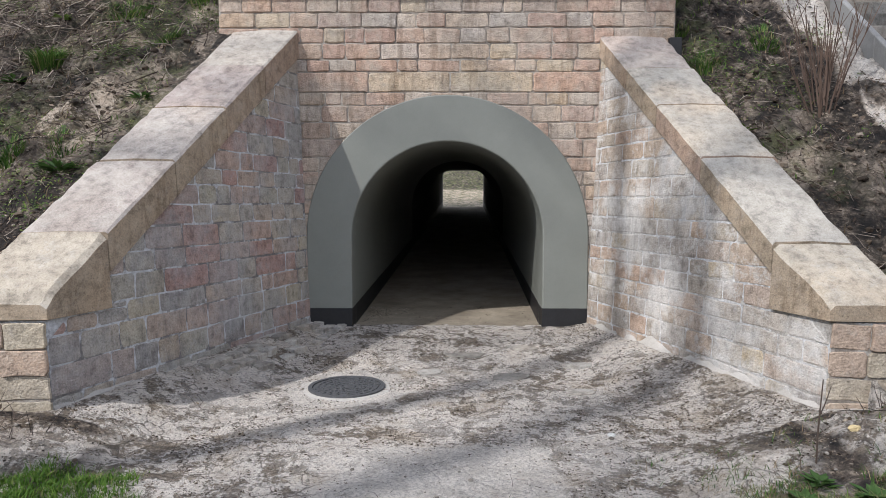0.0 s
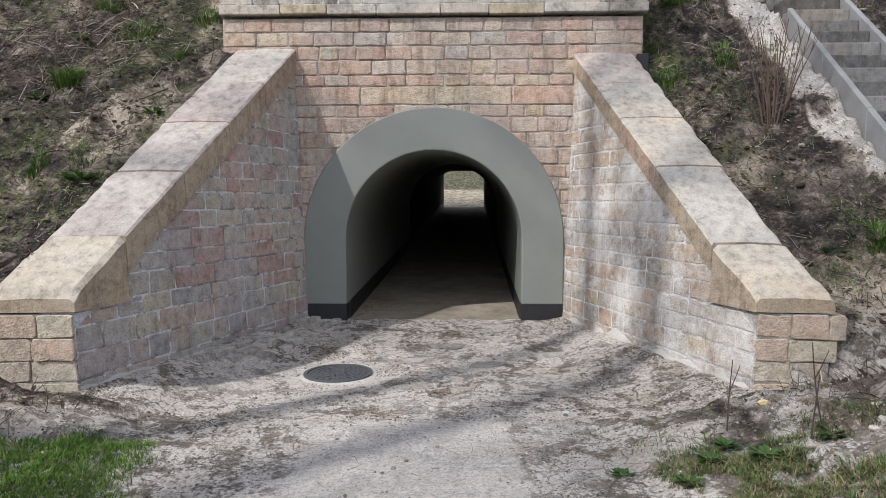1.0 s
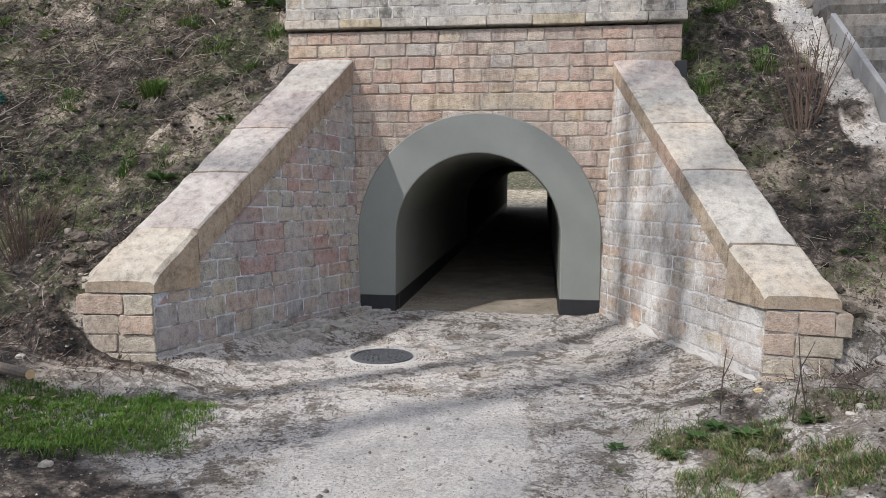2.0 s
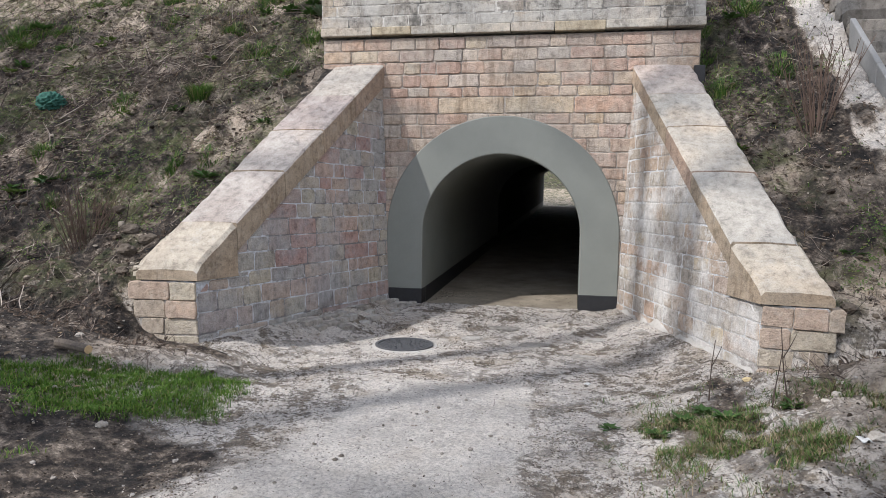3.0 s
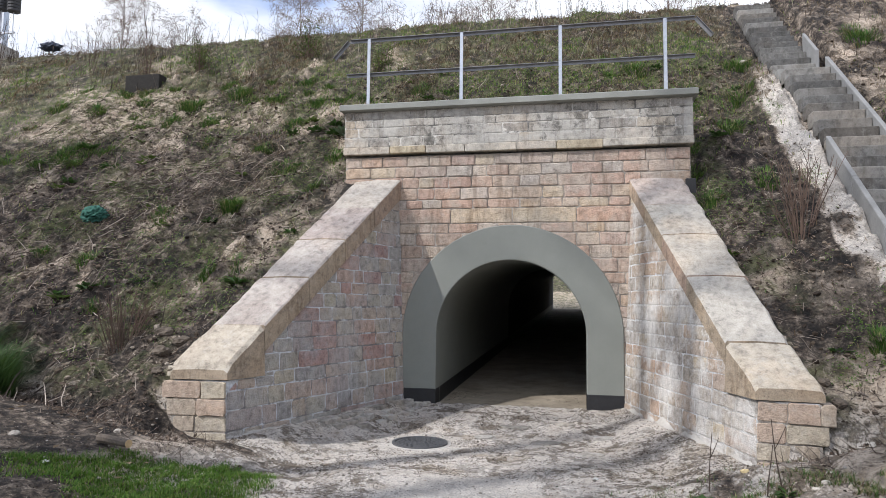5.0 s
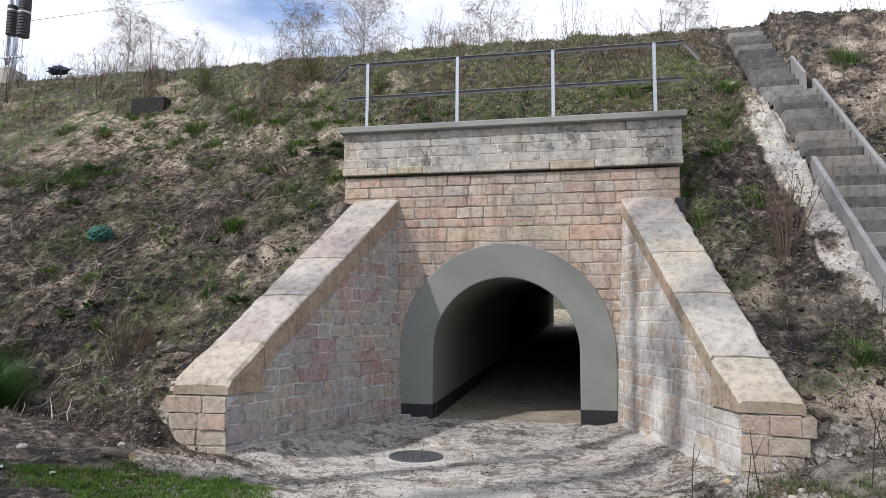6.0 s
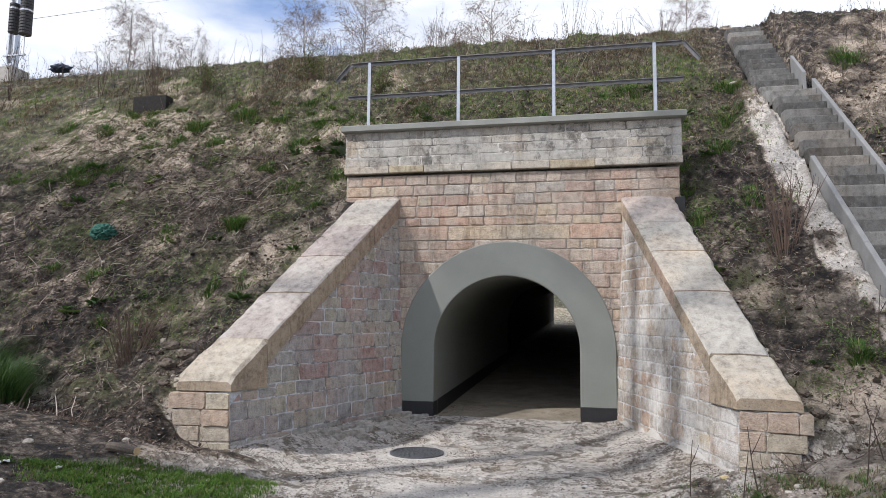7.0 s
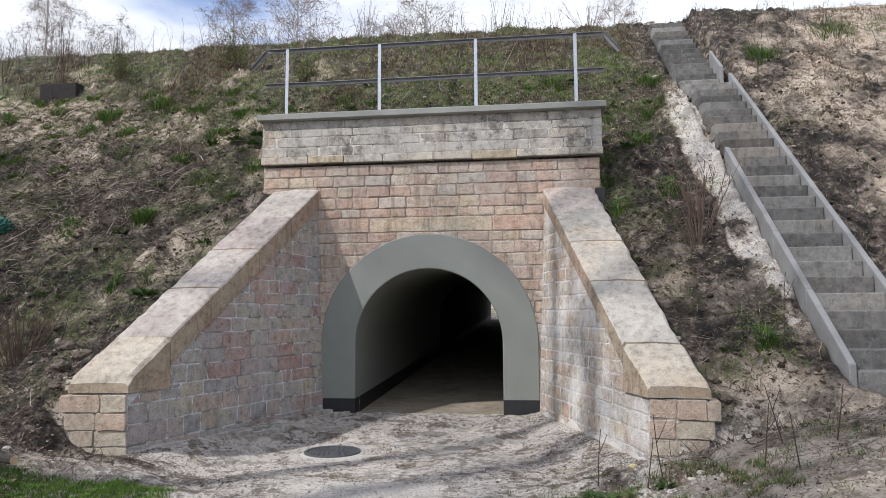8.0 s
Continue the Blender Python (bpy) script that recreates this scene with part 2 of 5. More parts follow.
M_rough = island_material("rough_grass", [(0.0, (0.03, 0.075, 0.015)), (0.5, (0.068, 0.145, 0.026)), (0.8, (0.12, 0.18, 0.04)), (1.0, (0.30, 0.25, 0.13))], 0.7, 0.25)
M_bank = island_material("bank_grass_blades", [(0.0, (0.06, 0.13, 0.025)), (0.45, (0.12, 0.22, 0.04)), (0.75, (0.20, 0.26, 0.06)), (1.0, (0.42, 0.35, 0.18))], 0.7, 0.3)
M_dry = island_material("dry_grass", [(0.0, (0.07, 0.05, 0.032)), (0.6, (0.19, 0.14, 0.088)), (1.0, (0.40, 0.32, 0.21))], 0.85, 0.15)
M_twig = island_material("dead_twigs", [(0.0, (0.022, 0.016, 0.013)), (0.5, (0.07, 0.052, 0.044)), (0.8, (0.17, 0.132, 0.11)), (1.0, (0.44, 0.38, 0.32))], 0.9)
M_litter = island_material("leaf_litter", [(0.0, (0.025, 0.017, 0.012)), (0.7, (0.07, 0.05, 0.036)), (1.0, (0.20, 0.155, 0.12))], 0.9)
M_switch = island_material("shrub_bark", [(0.0, (0.07, 0.05, 0.04)), (1.0, (0.16, 0.11, 0.085))], 0.85)
M_weed = island_material("weed_leaves", [(0.0, (0.025, 0.06, 0.015)), (0.6, (0.05, 0.10, 0.025)), (1.0, (0.09, 0.14, 0.035))], 0.55, 0.25)
M_seedling = island_material("seedling_leaves", [(0.0, (0.04, 0.085, 0.015)), (0.5, (0.09, 0.155, 0.03)), (1.0, (0.19, 0.22, 0.06))], 0.6, 0.25)
M_fresh = island_material("spring_leaves", [(0.0, (0.05, 0.09, 0.02)), (0.6, (0.10, 0.15, 0.035)), (1.0, (0.16, 0.17, 0.05))], 0.6, 0.3)
M_cloth = plain_material("faded_green_cloth", (0.012, 0.055, 0.042), (0.05, 0.17, 0.13), 0.9, 16, 0.006)
M_sage = island_material("sage_leaves", [(0.0, (0.07, 0.11, 0.065)), (1.0, (0.16, 0.21, 0.13))], 0.6, 0.2)
M_birch_twig = island_material("birch_twigs", [(0.0, (0.17, 0.13, 0.12)), (1.0, (0.34, 0.28, 0.26))], 0.8)
# galvanised steel darkened to paint in the shade under the rail's flange
M_rail = plain_material("shaded_galvanised_rail", (0.18, 0.18, 0.185), (0.34, 0.34, 0.35), 0.5, 10, 0.001, 0.6)
M_budleaf = island_material("birch_buds", [(0.0, (0.16, 0.11, 0.09)), (0.6, (0.22, 0.15, 0.12)), (1.0, (0.25, 0.22, 0.12))], 0.8, 0.3)
M_pale = plain_material("pale_litter", (0.42, 0.42, 0.40), (0.60, 0.60, 0.58), 0.7, 20, 0.002)
M_yellow = plain_material("yellow_sandstone_chip", (0.36, 0.28, 0.14), (0.50, 0.41, 0.24), 0.9, 25, 0.006)
M_wood = plain_material("cut_wood", (0.40, 0.28, 0.15), (0.55, 0.40, 0.24), 0.9, 30, 0.003)
M_tar = plain_material("tarred_concrete", (0.010, 0.009, 0.008), (0.03, 0.027, 0.024), 0.95, 12, 0.01)
M_tarp = plain_material("dark_blue_tarp", (0.01, 0.014, 0.025), (0.03, 0.05, 0.10), 0.6, 9, 0.004)
M_dark = plain_material("dark_weight_iron", (0.03, 0.03, 0.032), (0.07, 0.07, 0.075), 0.7, 12, 0.002)
M_ballast = plain_material("ballast_stone", (0.20, 0.19, 0.18), (0.42, 0.40, 0.38), 0.95, 20, 0.01)

# ---- shape helpers ----


def finish(name, bm, mat, parent=None, label="", smooth=False):
    me = bpy.data.meshes.new(name)
    bmesh.ops.recalc_face_normals(bm, faces=bm.faces)
    bm.to_mesh(me)
    bm.free()
    if smooth:
        me.polygons.foreach_set("use_smooth", [True] * len(me.polygons))
    me.materials.append(mat)
    ob = new(name, me)
    if parent is not None:
        ob.parent = parent
    if label:
        ob["label"] = label
    return ob


def part(name, bm, mat, parent, label="", smooth=False):
    return finish(name, bm, mat, parent, label, smooth)


def empty(name, label, category, place=(0, 0, 0), kind="", group=""):
    e = new(name)
    e.location = place
    return tagged(e, label, category, group, kind)


def add_box(bm, x0, x1, y0, y1, z0, z1, bev=0.0, m=None):
    v = [bm.verts.new((x, y, z)) for z in (z0, z1) for y in (y0, y1) for x in (x0, x1)]
    f = [bm.faces.new([v[i] for i in q]) for q in ((0, 2, 3, 1), (4, 5, 7, 6), (0, 1, 5, 4), (2, 6, 7, 3), (0, 4, 6, 2), (1, 3, 7, 5))]
    if bev:
        bmesh.ops.bevel(bm, geom=list({e for q in f for e in q.edges}), offset=bev, segments=2, affect="EDGES", profile=0.6)
    if m is not None:
        bmesh.ops.transform(bm, matrix=m, verts=[q for q in bm.verts if not q.tag])
    for q in bm.verts:
        q.tag = True
    return bm


def box(*a, **k):
    return add_box(bmesh.new(), *a, **k)


def prism(points, y0, y1, bm=None):
    """An outline in x, z pulled from y0 to y1."""
    bm = bm or bmesh.new()
    a = [bm.verts.new((x, y0, z)) for x, z in points]
    b = [bm.verts.new((x, y1, z)) for x, z in points]
    bm.faces.new(a)
    bm.faces.new(b[::-1])
    n = len(points)
    for i in range(n):
        bm.faces.new((a[i], b[i], b[(i + 1) % n], a[(i + 1) % n]))
    return bm


def hull_between(bm, lower, upper):
    a, b = [bm.verts.new(p) for p in lower], [bm.verts.new(p) for p in upper]
    bm.faces.new(a)
    bm.faces.new(b[::-1])
    n = len(a)
    for i in range(n):
        bm.faces.new((a[i], b[i], b[(i + 1) % n], a[(i + 1) % n]))
    return bm


class Soup:
    """Many small pieces gathered in one mesh."""

    def __init__(self):
        self.v, self.f = [], []

    def tube(self, pts, r0, r1, sides=3):
        base, n = len(self.v), len(pts)
        for i, p in enumerate(pts):
            d = (pts[min(i + 1, n - 1)] - pts[max(i - 1, 0)]).normalized()
            s = d.cross(Vector((0.31, 0.87, 0.38)))
            s = s.normalized() if s.length > 1e-4 else Vector((1, 0, 0))
            u, r = d.cross(s), r0 + (r1 - r0) * i / (n - 1)
            for k in range(sides):
                a = 2 * math.pi * k / sides
                self.v.append(p + (s * math.cos(a) + u * math.sin(a)) * r)
        for i in range(n - 1):
            for k in range(sides):
                a, b = base + i * sides + k, base + i * sides + (k + 1) % sides
                self.f.append((a, b, b + sides, a + sides))
        self.f.append(tuple(base + k for k in range(sides))[::-1])
        self.f.append(tuple(base + (n - 1) * sides + k for k in range(sides)))

    def blade(self, p, turn, height, width, lean, curl=0.5):
        base = len(self.v)
        d, s = Vector((math.cos(turn), math.sin(turn), 0)), Vector((-math.sin(turn), math.cos(turn), 0))
        mid = p + d * lean * 0.4 + Vector((0, 0, height * 0.6))
        tip = p + d * lean + Vector((0, 0, height * (1 - curl * 0.3)))
        self.v += [p - s * width, p + s * width, mid - s * width * 0.7, mid + s * width * 0.7, tip]
        self.f += [(base, base + 1, base + 3, base + 2), (base + 2, base + 3, base + 4)]

    def leaf(self, p, d, up, length, width):
        base = len(self.v)
        s = d.cross(up).normalized()
        self.v += [p, p + d * length * 0.45 + s * width + up * width * 0.3, p + d * length, p + d * length * 0.45 - s * width + up * width * 0.3,
                   p + d * length * 0.5 - up * width * 0.15]
        self.f += [(base, base + 1, base + 4), (base + 1, base + 2, base + 4), (base + 2, base + 3, base + 4), (base + 3, base, base + 4)]

    def rock(self, p, r, flat=0.7):
        base = len(self.v)
        ring = 6
        a0 = random.random() * 6
        for z, k in ((-0.5, 0.8), (0.15, 1.0), (0.65, 0.6)):
            for i in range(ring):
                a = a0 + i * math.tau / ring
                q = r * k * random.uniform(0.75, 1.15)
                self.v.append(p + Vector((math.cos(a) * q, math.sin(a) * q, (z + random.uniform(-0.3, 0.3)) * r * flat)))
        self.v.append(p + Vector((random.uniform(-0.4, 0.4) * r, random.uniform(-0.4, 0.4) * r, r * flat * random.uniform(0.6, 1.0))))
        for j in range(2):
            for i in range(ring):
                a, b = base + j * ring + i, base + j * ring + (i + 1) % ring
                self.f.append((a, b, b + ring, a + ring))
        for i in range(ring):
            self.f.append((base + 2 * ring + i, base + 2 * ring + (i + 1) % ring, base + 3 * ring))

    def chip(self, p, r):
        """A low crumb: five uneven sides and a peak."""
        base, a0 = len(self.v), random.random() * 6
        for i in range(5):
            a, q = a0 + i * math.tau / 5, r * random.uniform(0.6, 1.3)
            self.v.append(p + Vector((math.cos(a) * q, math.sin(a) * q, -0.3 * r)))
        self.v.append(p + Vector((random.uniform(-0.4, 0.4) * r, random.uniform(-0.4, 0.4) * r, r * random.uniform(0.1, 0.45))))
        for i in range(5):
            self.f.append((base + i, base + (i + 1) % 5, base + 5))

    def make(self, name, mat, parent=None, smooth=False):
        me = bpy.data.meshes.new(name)
        me.from_pydata([tuple(q) for q in self.v], [], self.f)
        me.materials.append(mat)
        if smooth:
            me.polygons.foreach_set("use_smooth", [True] * len(me.polygons))
        ob = new(name, me)
        if parent is not None:
            ob.parent = parent
        return ob


# ---- the lie of the land ----
WALL_Y = 7.75
CREST_Y = 14.3
RISE, RUN, SY, SZ = 0.187, 0.220, 4.477, 0.919


def smooth(a, b, t):
    t = min(1, max(0, (t - a) / (b - a)))
    return t * t * (3 - 2 * t)


def inner_l(y):
    return -1.64 - 1.08 * (WALL_Y - y) / 3.32


def inner_r(y):
    return 1.58 + 0.96 * (WALL_Y - y) / 3.28


def fbm(x, y, s, o=3):
    return noise.fractal(Vector((x * s, y * s, 1.7)), 0.9, 2.1, o)


def court(x, y):
    """The paved forecourt and the ground before it."""
    inside = 0.02 + 0.16 * smooth(6.0, 7.75, y)
    if y > 4.0:
        d = min(x - inner_l(y), inner_r(y) - x)
        inside = max(inside, 0.02 + 0.22 * (1 - smooth(-0.1, 0.85, d)) * smooth(3.6, 4.6, y))
    outside = 0.04 + 0.29 * max(0, x - 1.25) + 0.20 * max(0, -x - 1.6)
    k = smooth(3.6, 4.7, y)
    return outside * (1 - k) + inside * k


def bank(x, y):
    s = (0.80 if x > 0 else 0.78 - 0.10 * smooth(-3.0, -6.0, x)) + 0.80 * (y - 4.4) + 0.05 * max(0, y - 8.5)
    if x < 0:
        s += 0.12 * smooth(5, 7, y)
    elif y < 8.3:
        s -= 0.16 * (1 - smooth(0.3, 0.9, x - inner_r(min(y, WALL_Y)) - 0.6))
    if x > 3.4:
        k = smooth(3.4, 4.3, x)
        s = s * (1 - k) + (0.94 + 0.85 * (y - 4.5) - (0.25 * smooth(10, 11, y) if x < 5.5 else 0)) * k
    if abs(x) < 4.2 and y > 8.0:
        lift = (1 - smooth(2.75, 4.0, abs(x))) * smooth(8.1, 9.4, y)
        s = s * (1 - lift) + max(s, 4.72) * lift
    top = 8.86
    if s > top - 0.4:
        e = s - (top - 0.4)
        s = top - 0.4 + 0.4 * math.tanh(e / 0.4)
    return s


def far_side(y):
    return 1.2 + 0.8 * (33.5 - y)


def height(x, y, rough=True):
    between = inner_l(y) - 0.30 < x < inner_r(y) + 0.30
    wild = 1.0
    if y < 4.42 or (between and y < WALL_Y + 0.2):
        z = court(x, y)
        if y < 4.42:
            b = bank(x, y)
            out = max(-2.9 - x, x - 3.0)
            if out > 0:
                k = smooth(0.0, 0.9, out)
                b = b * k + (z - 0.3) * (1 - k)
                e = b - z
                z = z + (0.5 * (e + math.sqrt(e * e + 0.02)) if b > z - 3 else 0)
                wild = smooth(-0.3, 0.4, e) * 0.8 + 0.2
            else:
                wild = 0.06 + 0.6 * smooth(1.1, 2.4, x) + 0.5 * smooth(-1.5, -2.6, x)
                wild = min(wild, 0.8)
        else:
            wild = 0.06
    else:
        z = bank(x, y)
        c = court(x, 4.4)
        e = z - c
        z = c + 0.5 * (e + math.sqrt(e * e + 0.02))
        if 4.36 < x < 5.28 and SY < y < 14.6:
            z = min(z, SZ + 0.85 * (y - SY) - 0.16 - (0.22 if y > 10.1 else 0))
        if y > 20:
            z = min(z, max(1.3 + 0.1 * max(0, min(y, 45) - 34) + 0.4 * max(0, min(y, 62) - 45), far_side(y)))
        wild = 1.0 if y < 14 else 0.6
    if 4.2 < y < 8.6 and wild > 0.5:
        f = (WALL_Y - min(y, WALL_Y)) / 3.35
        wild *= 0.3 + 0.7 * smooth(0.05, 0.8, max(-2.5 - 0.86 * f - x, x - 2.44 - 0.66 * f))
    if rough and -25 < x < 25 and -8 < y < 20:
        z += wild * (0.10 * fbm(x, y, 0.9, 3) + 0.12 * fbm(x + 9, y, 2.7, 4) + 0.06 * fbm(x, y + 5, 8.0, 4) - 0.05 * abs(noise.noise(Vector((x * 5.0, y * 5.0, 3.3)))))
        z += (0.007 * fbm(x, y, 2.3, 3) + 0.006 * fbm(x, y, 8.0, 3) + 0.014 * smooth(0.0, 0.07, fbm(x + 4, y, 1.7, 4))) * (1 - 0.5 * wild)
    d = math.hypot(x + 0.915, y - 5.74)
    if d < 0.85:
        k = smooth(0.52, 0.85, d)
        z = z * k + 0.016 * (1 - k)
    return z


def cells(a, b, step):
    return list(np.arange(a, b - 1e-6, step))


grow = [0.25 * 1.35 ** i for i in range(1, 24)]
xs = [-9.5 - g for g in np.cumsum(grow)[::-1]] + cells(-9.5, 8.5, 0.05) + [8.5] + [8.5 + g for g in np.cumsum(grow)]
ys = [-4 - g for g in np.cumsum(grow)[::-1]] + cells(-4, 1.5, 0.11) + cells(1.5, 12.0, 0.05) + cells(12.0, 15.5, 0.12) + cells(15.5, 45, 0.8) + [45 + g for g in np.cumsum(grow)]


def slot(x, y):
    """Cells left open for the passage and inside the portal wall."""
    if 7.86 < y < 8.25 and -2.7 < x < 2.6:
        return True
    return 30.5 < y < 34.6 and -1.6 < x < 2.8


def build_ground():
    nx, ny = len(xs), len(ys)
    verts = [(x, y, height(x, y)) for y in ys for x in xs]
    faces = []
    for j in range(ny - 1):
        for i in range(nx - 1):
            if not slot((xs[i] + xs[i + 1]) / 2, (ys[j] + ys[j + 1]) / 2):
                a = j * nx + i
                faces.append((a, a + 1, a + 1 + nx, a + nx))
    me = bpy.data.meshes.new("ground")
    me.from_pydata(verts, [], faces)
    sv, mv, pv, ev = [], [], [], []
    for x, y, z in verts:
        onbank = 0 if (y < WALL_Y + 0.2 and inner_l(y) - 0.3 < x < inner_r(y) + 0.3 and y > 4.4) else smooth(0.15, 0.6, z - court(x, min(y, 4.4)))
        path = 1 - smooth(1.2, 2.4, x - 0.3 * (4 - y) * 0.2) if x > 0 else 1 - smooth(1.3, 2.6, -x + 0.12 * (3.5 - y))
        s = path * (1 - onbank) if y < 4.4 else (1 - onbank)
        if onbank > 0:
            strip = (smooth(3.92, 4.12, x + 0.15 * fbm(x, y, 1.3)) - smooth(4.5, 4.7, x)) * smooth(5.0, 5.9, y + 0.5 * fbm(x, y, 1.0)) * (1 - smooth(9, 12, y))
            strip *= 1 - 0.75 * smooth(0.08, 0.25, fbm(x, y + 2, 1.9, 4))
            s = max(s, strip)
            s = max(s, (0.34 + 0.5 * fbm(x, y, 0.6, 4)) * smooth(5.2, 5.7, x) * smooth(5, 7, y))
            s = max(s, 0.95 * math.exp(-(((x + 8.9) / 1.7) ** 2 + ((y - 10.5) / 1.0) ** 4)))
            s = max(s, 0.95 * math.exp(-(((x + 5.6) / 0.8) ** 2 + ((y - 9.9) / 0.3) ** 2)))
            s = max(s, 0.36 * math.exp(-(((x + 3.6) / 0.7) ** 2 + ((y - 6.2) / 0.9) ** 2)))
            s = max(s, 0.55 * math.exp(-(((x + 6.3) / 1.2) ** 2 + ((y - 8.4) / 0.35) ** 2)))
            s = max(s, 0.42 * smooth(3.0, 3.4, x) * (1 - smooth(4.6, 5.8, y)))
            s = max(s, (0.08 + 0.3 * fbm(x, y, 1.8, 3)) * smooth(2.5, 2.8, x) * (1 - smooth(8.0, 9.0, y)))
            s = max(s, 0.8 * smooth(13.9, 14.5, y))
            if x < -2.6 and 5.5 < y < 13:
                s = max(s, 0.06 + 0.95 * fbm(x + 5, y, 1.3, 4))
            s = s if y < 45 else 0.0
        if abs(x) > 2.2 and y < 4.3 and x > -6:
            s = max(s, 0.44 if x > 0 else 0.5 * smooth(-3.5, -3.0, x) * smooth(2.2, 2.9, y))
        if 5.4 < y < 7.8 and 0 < x - inner_l(y) < 0.55:
            s *= 0.7
        pad = math.hypot(x + 0.915, y - 5.74) + 0.10 * fbm(x, y, 4.0, 2)
        if pad < 0.62:
            pv.append(1.2 * smooth(0.62, 0.48, pad))
        else:
            pv.append(0.6 * strip if onbank > 0 else smooth(-0.08, 0.12, 0.68 - x + 0.08 * fbm(x, y, 3.0, 3)) * smooth(0, 0.5, x + 0.9 + 0.2 * (4 - y)) * smooth(0, 0.05, 4.3 + 0.05 * x - y))
        if y < 2.5 and x < 0:
            s *= 1 - 0.95 * smooth(-0.95, -1.45, x + 0.5 * fbm(x, y, 1.6, 3)) * smooth(2.5, 2.15, y)
        sv.append(s)
        ev.append(max(onbank * (1 - (strip if onbank > 0 else 0)), 0.8 * smooth(2.3, 3.0, abs(x)) if y < 4.4 else 0))
        mv.append(1.0 if y > 45 else max(0.9 * onbank * smooth(0.02, 0.22, fbm(x + 20, y, 1.2, 4)) * (1 - smooth(3.0, 3.8, x)), onbank * smooth(8.5, 10.5, y) * (1 - smooth(3.4, 4.4, x)), 0.5 * onbank * (1 - smooth(0.3, 1.6, abs(x + 3.9))) * smooth(5.8, 7, y)))
    for key, values in (("sand", sv), ("slab", pv), ("earth", ev), ("moss", mv)):
        me.attributes.new(key, "FLOAT", "POINT").data.foreach_set("value", values)
    me.polygons.foreach_set("use_smooth", [True] * len(me.polygons))
    m, n, l, b = material("sandy_earth", 0.95)
    v = coords(n, l)
    at, am = n.new("ShaderNodeAttribute"), n.new("ShaderNodeAttribute")
    at.attribute_name, am.attribute_name = "sand", "moss"
    n1, n2, n3, n4 = noise_fac(n, l, v, 1.6, 6, 0.62), noise_fac(n, l, v, 7, 6, 0.7), noise_fac(n, l, v, 45, 4, 0.7), noise_fac(n, l, v, 3.4, 7, 0.7)
    soil = ramp(n, l, n2, [(0.37, (0.006, 0.0045, 0.0035)), (0.47, (0.036, 0.027, 0.021)), (0.56, (0.11, 0.087, 0.067)), (0.68, (0.30, 0.25, 0.20))])
    soil = mix(n, l, 0.75, soil, ramp(n, l, noise_fac(n, l, v, 24, 7, 0.8), [(0.36, 0.4), (0.50, 1.1), (0.62, 2.2)]), "MULTIPLY")
    pale = ramp(n, l, n4, [(0.32, (0.40, 0.345, 0.29)), (0.42, (0.63, 0.575, 0.515)), (0.52, (0.75, 0.705, 0.65)), (0.70, (0.81, 0.775, 0.73))])
    n5 = noise_fac(n, l, v, 3.4, 11, 0.84)
    brown = ramp(n, l, noise_fac(n, l, v, 19, 7, 0.8), [(0.36, (0.03, 0.022, 0.015)), (0.52, (0.13, 0.095, 0.062)), (0.64, (0.36, 0.30, 0.225))])
    n6 = noise_fac(n, l, v, 13, 8, 0.8)
    n7, n8 = noise_fac(n, l, v, 0.9, 4, 0.6), noise_fac(n, l, v, 1.5, 9, 0.72)
    broad = ramp(n, l, n7, [(0.38, 0.6), (0.52, 1.0)])
    pale = mix(n, l, ramp(n, l, n8, [(0.53, 0.0), (0.62, 0.65)]), pale, (0.40, 0.33, 0.245))
    pale = mix(n, l, mix(n, l, 1.0, ramp(n, l, n6, [(0.56, 0.0), (0.64, 0.7)]), broad, "MULTIPLY"), pale, brown)
    pale = mix(n, l, mix(n, l, 1.0, ramp(n, l, n5, [(0.485, 0.0), (0.53, 0.9)]), broad, "MULTIPLY"), pale, brown)
    vor = n.new("ShaderNodeTexVoronoi")
    vor.feature = "DISTANCE_TO_EDGE"
    vor.inputs["Scale"].default_value = 3.2
    warp = n.new("ShaderNodeVectorMath")
    warp.operation = "MULTIPLY_ADD"
    wn2 = n.new("ShaderNodeTexNoise")
    wn2.inputs["Scale"].default_value, wn2.inputs["Detail"].default_value = 4.0, 4
    l.new(v, wn2.inputs["Vector"])
    l.new(wn2.outputs["Color"], warp.inputs[0])
    warp.inputs[1].default_value = (0.35, 0.35, 0.35)
    l.new(v, warp.inputs[2])
    l.new(warp.outputs[0], vor.inputs["Vector"])
    crack = ramp(n, l, vor.outputs["Distance"], [(0.0, 0.0), (0.03, 1.0)])
    crackable = ramp(n, l, n1, [(0.42, 0.0), (0.52, 0.8)])
    pale = mix(n, l, crackable, pale, mix(n, l, crack, (0.09, 0.07, 0.055), pale))
    ap = n.new("ShaderNodeAttribute")
    ap.attribute_name = "slab"
    plain = mix(n, l, ramp(n, l, n6, [(0.6, 0.0), (0.68, 0.6)]), ramp(n, l, n4, [(0.3, (0.56, 0.515, 0.46)), (0.7, (0.76, 0.72, 0.67))]), brown)
    pale = mix(n, l, ramp(n, l, ap.outputs["Fac"], [(0.3, 0.0), (0.7, 0.62)]), pale, plain)
    ae = n.new("ShaderNodeAttribute")
    ae.attribute_name = "earth"
    # dark soil patches, deepened to stand in for shade under plants and trees
    humus_shade = ramp(n, l, noise_fac(n, l, v, 2.2, 9, 0.78), [(0.45, 0.22), (0.50, 1.1)])
    soil = mix(n, l, 0.75, soil, humus_shade, "MULTIPLY")
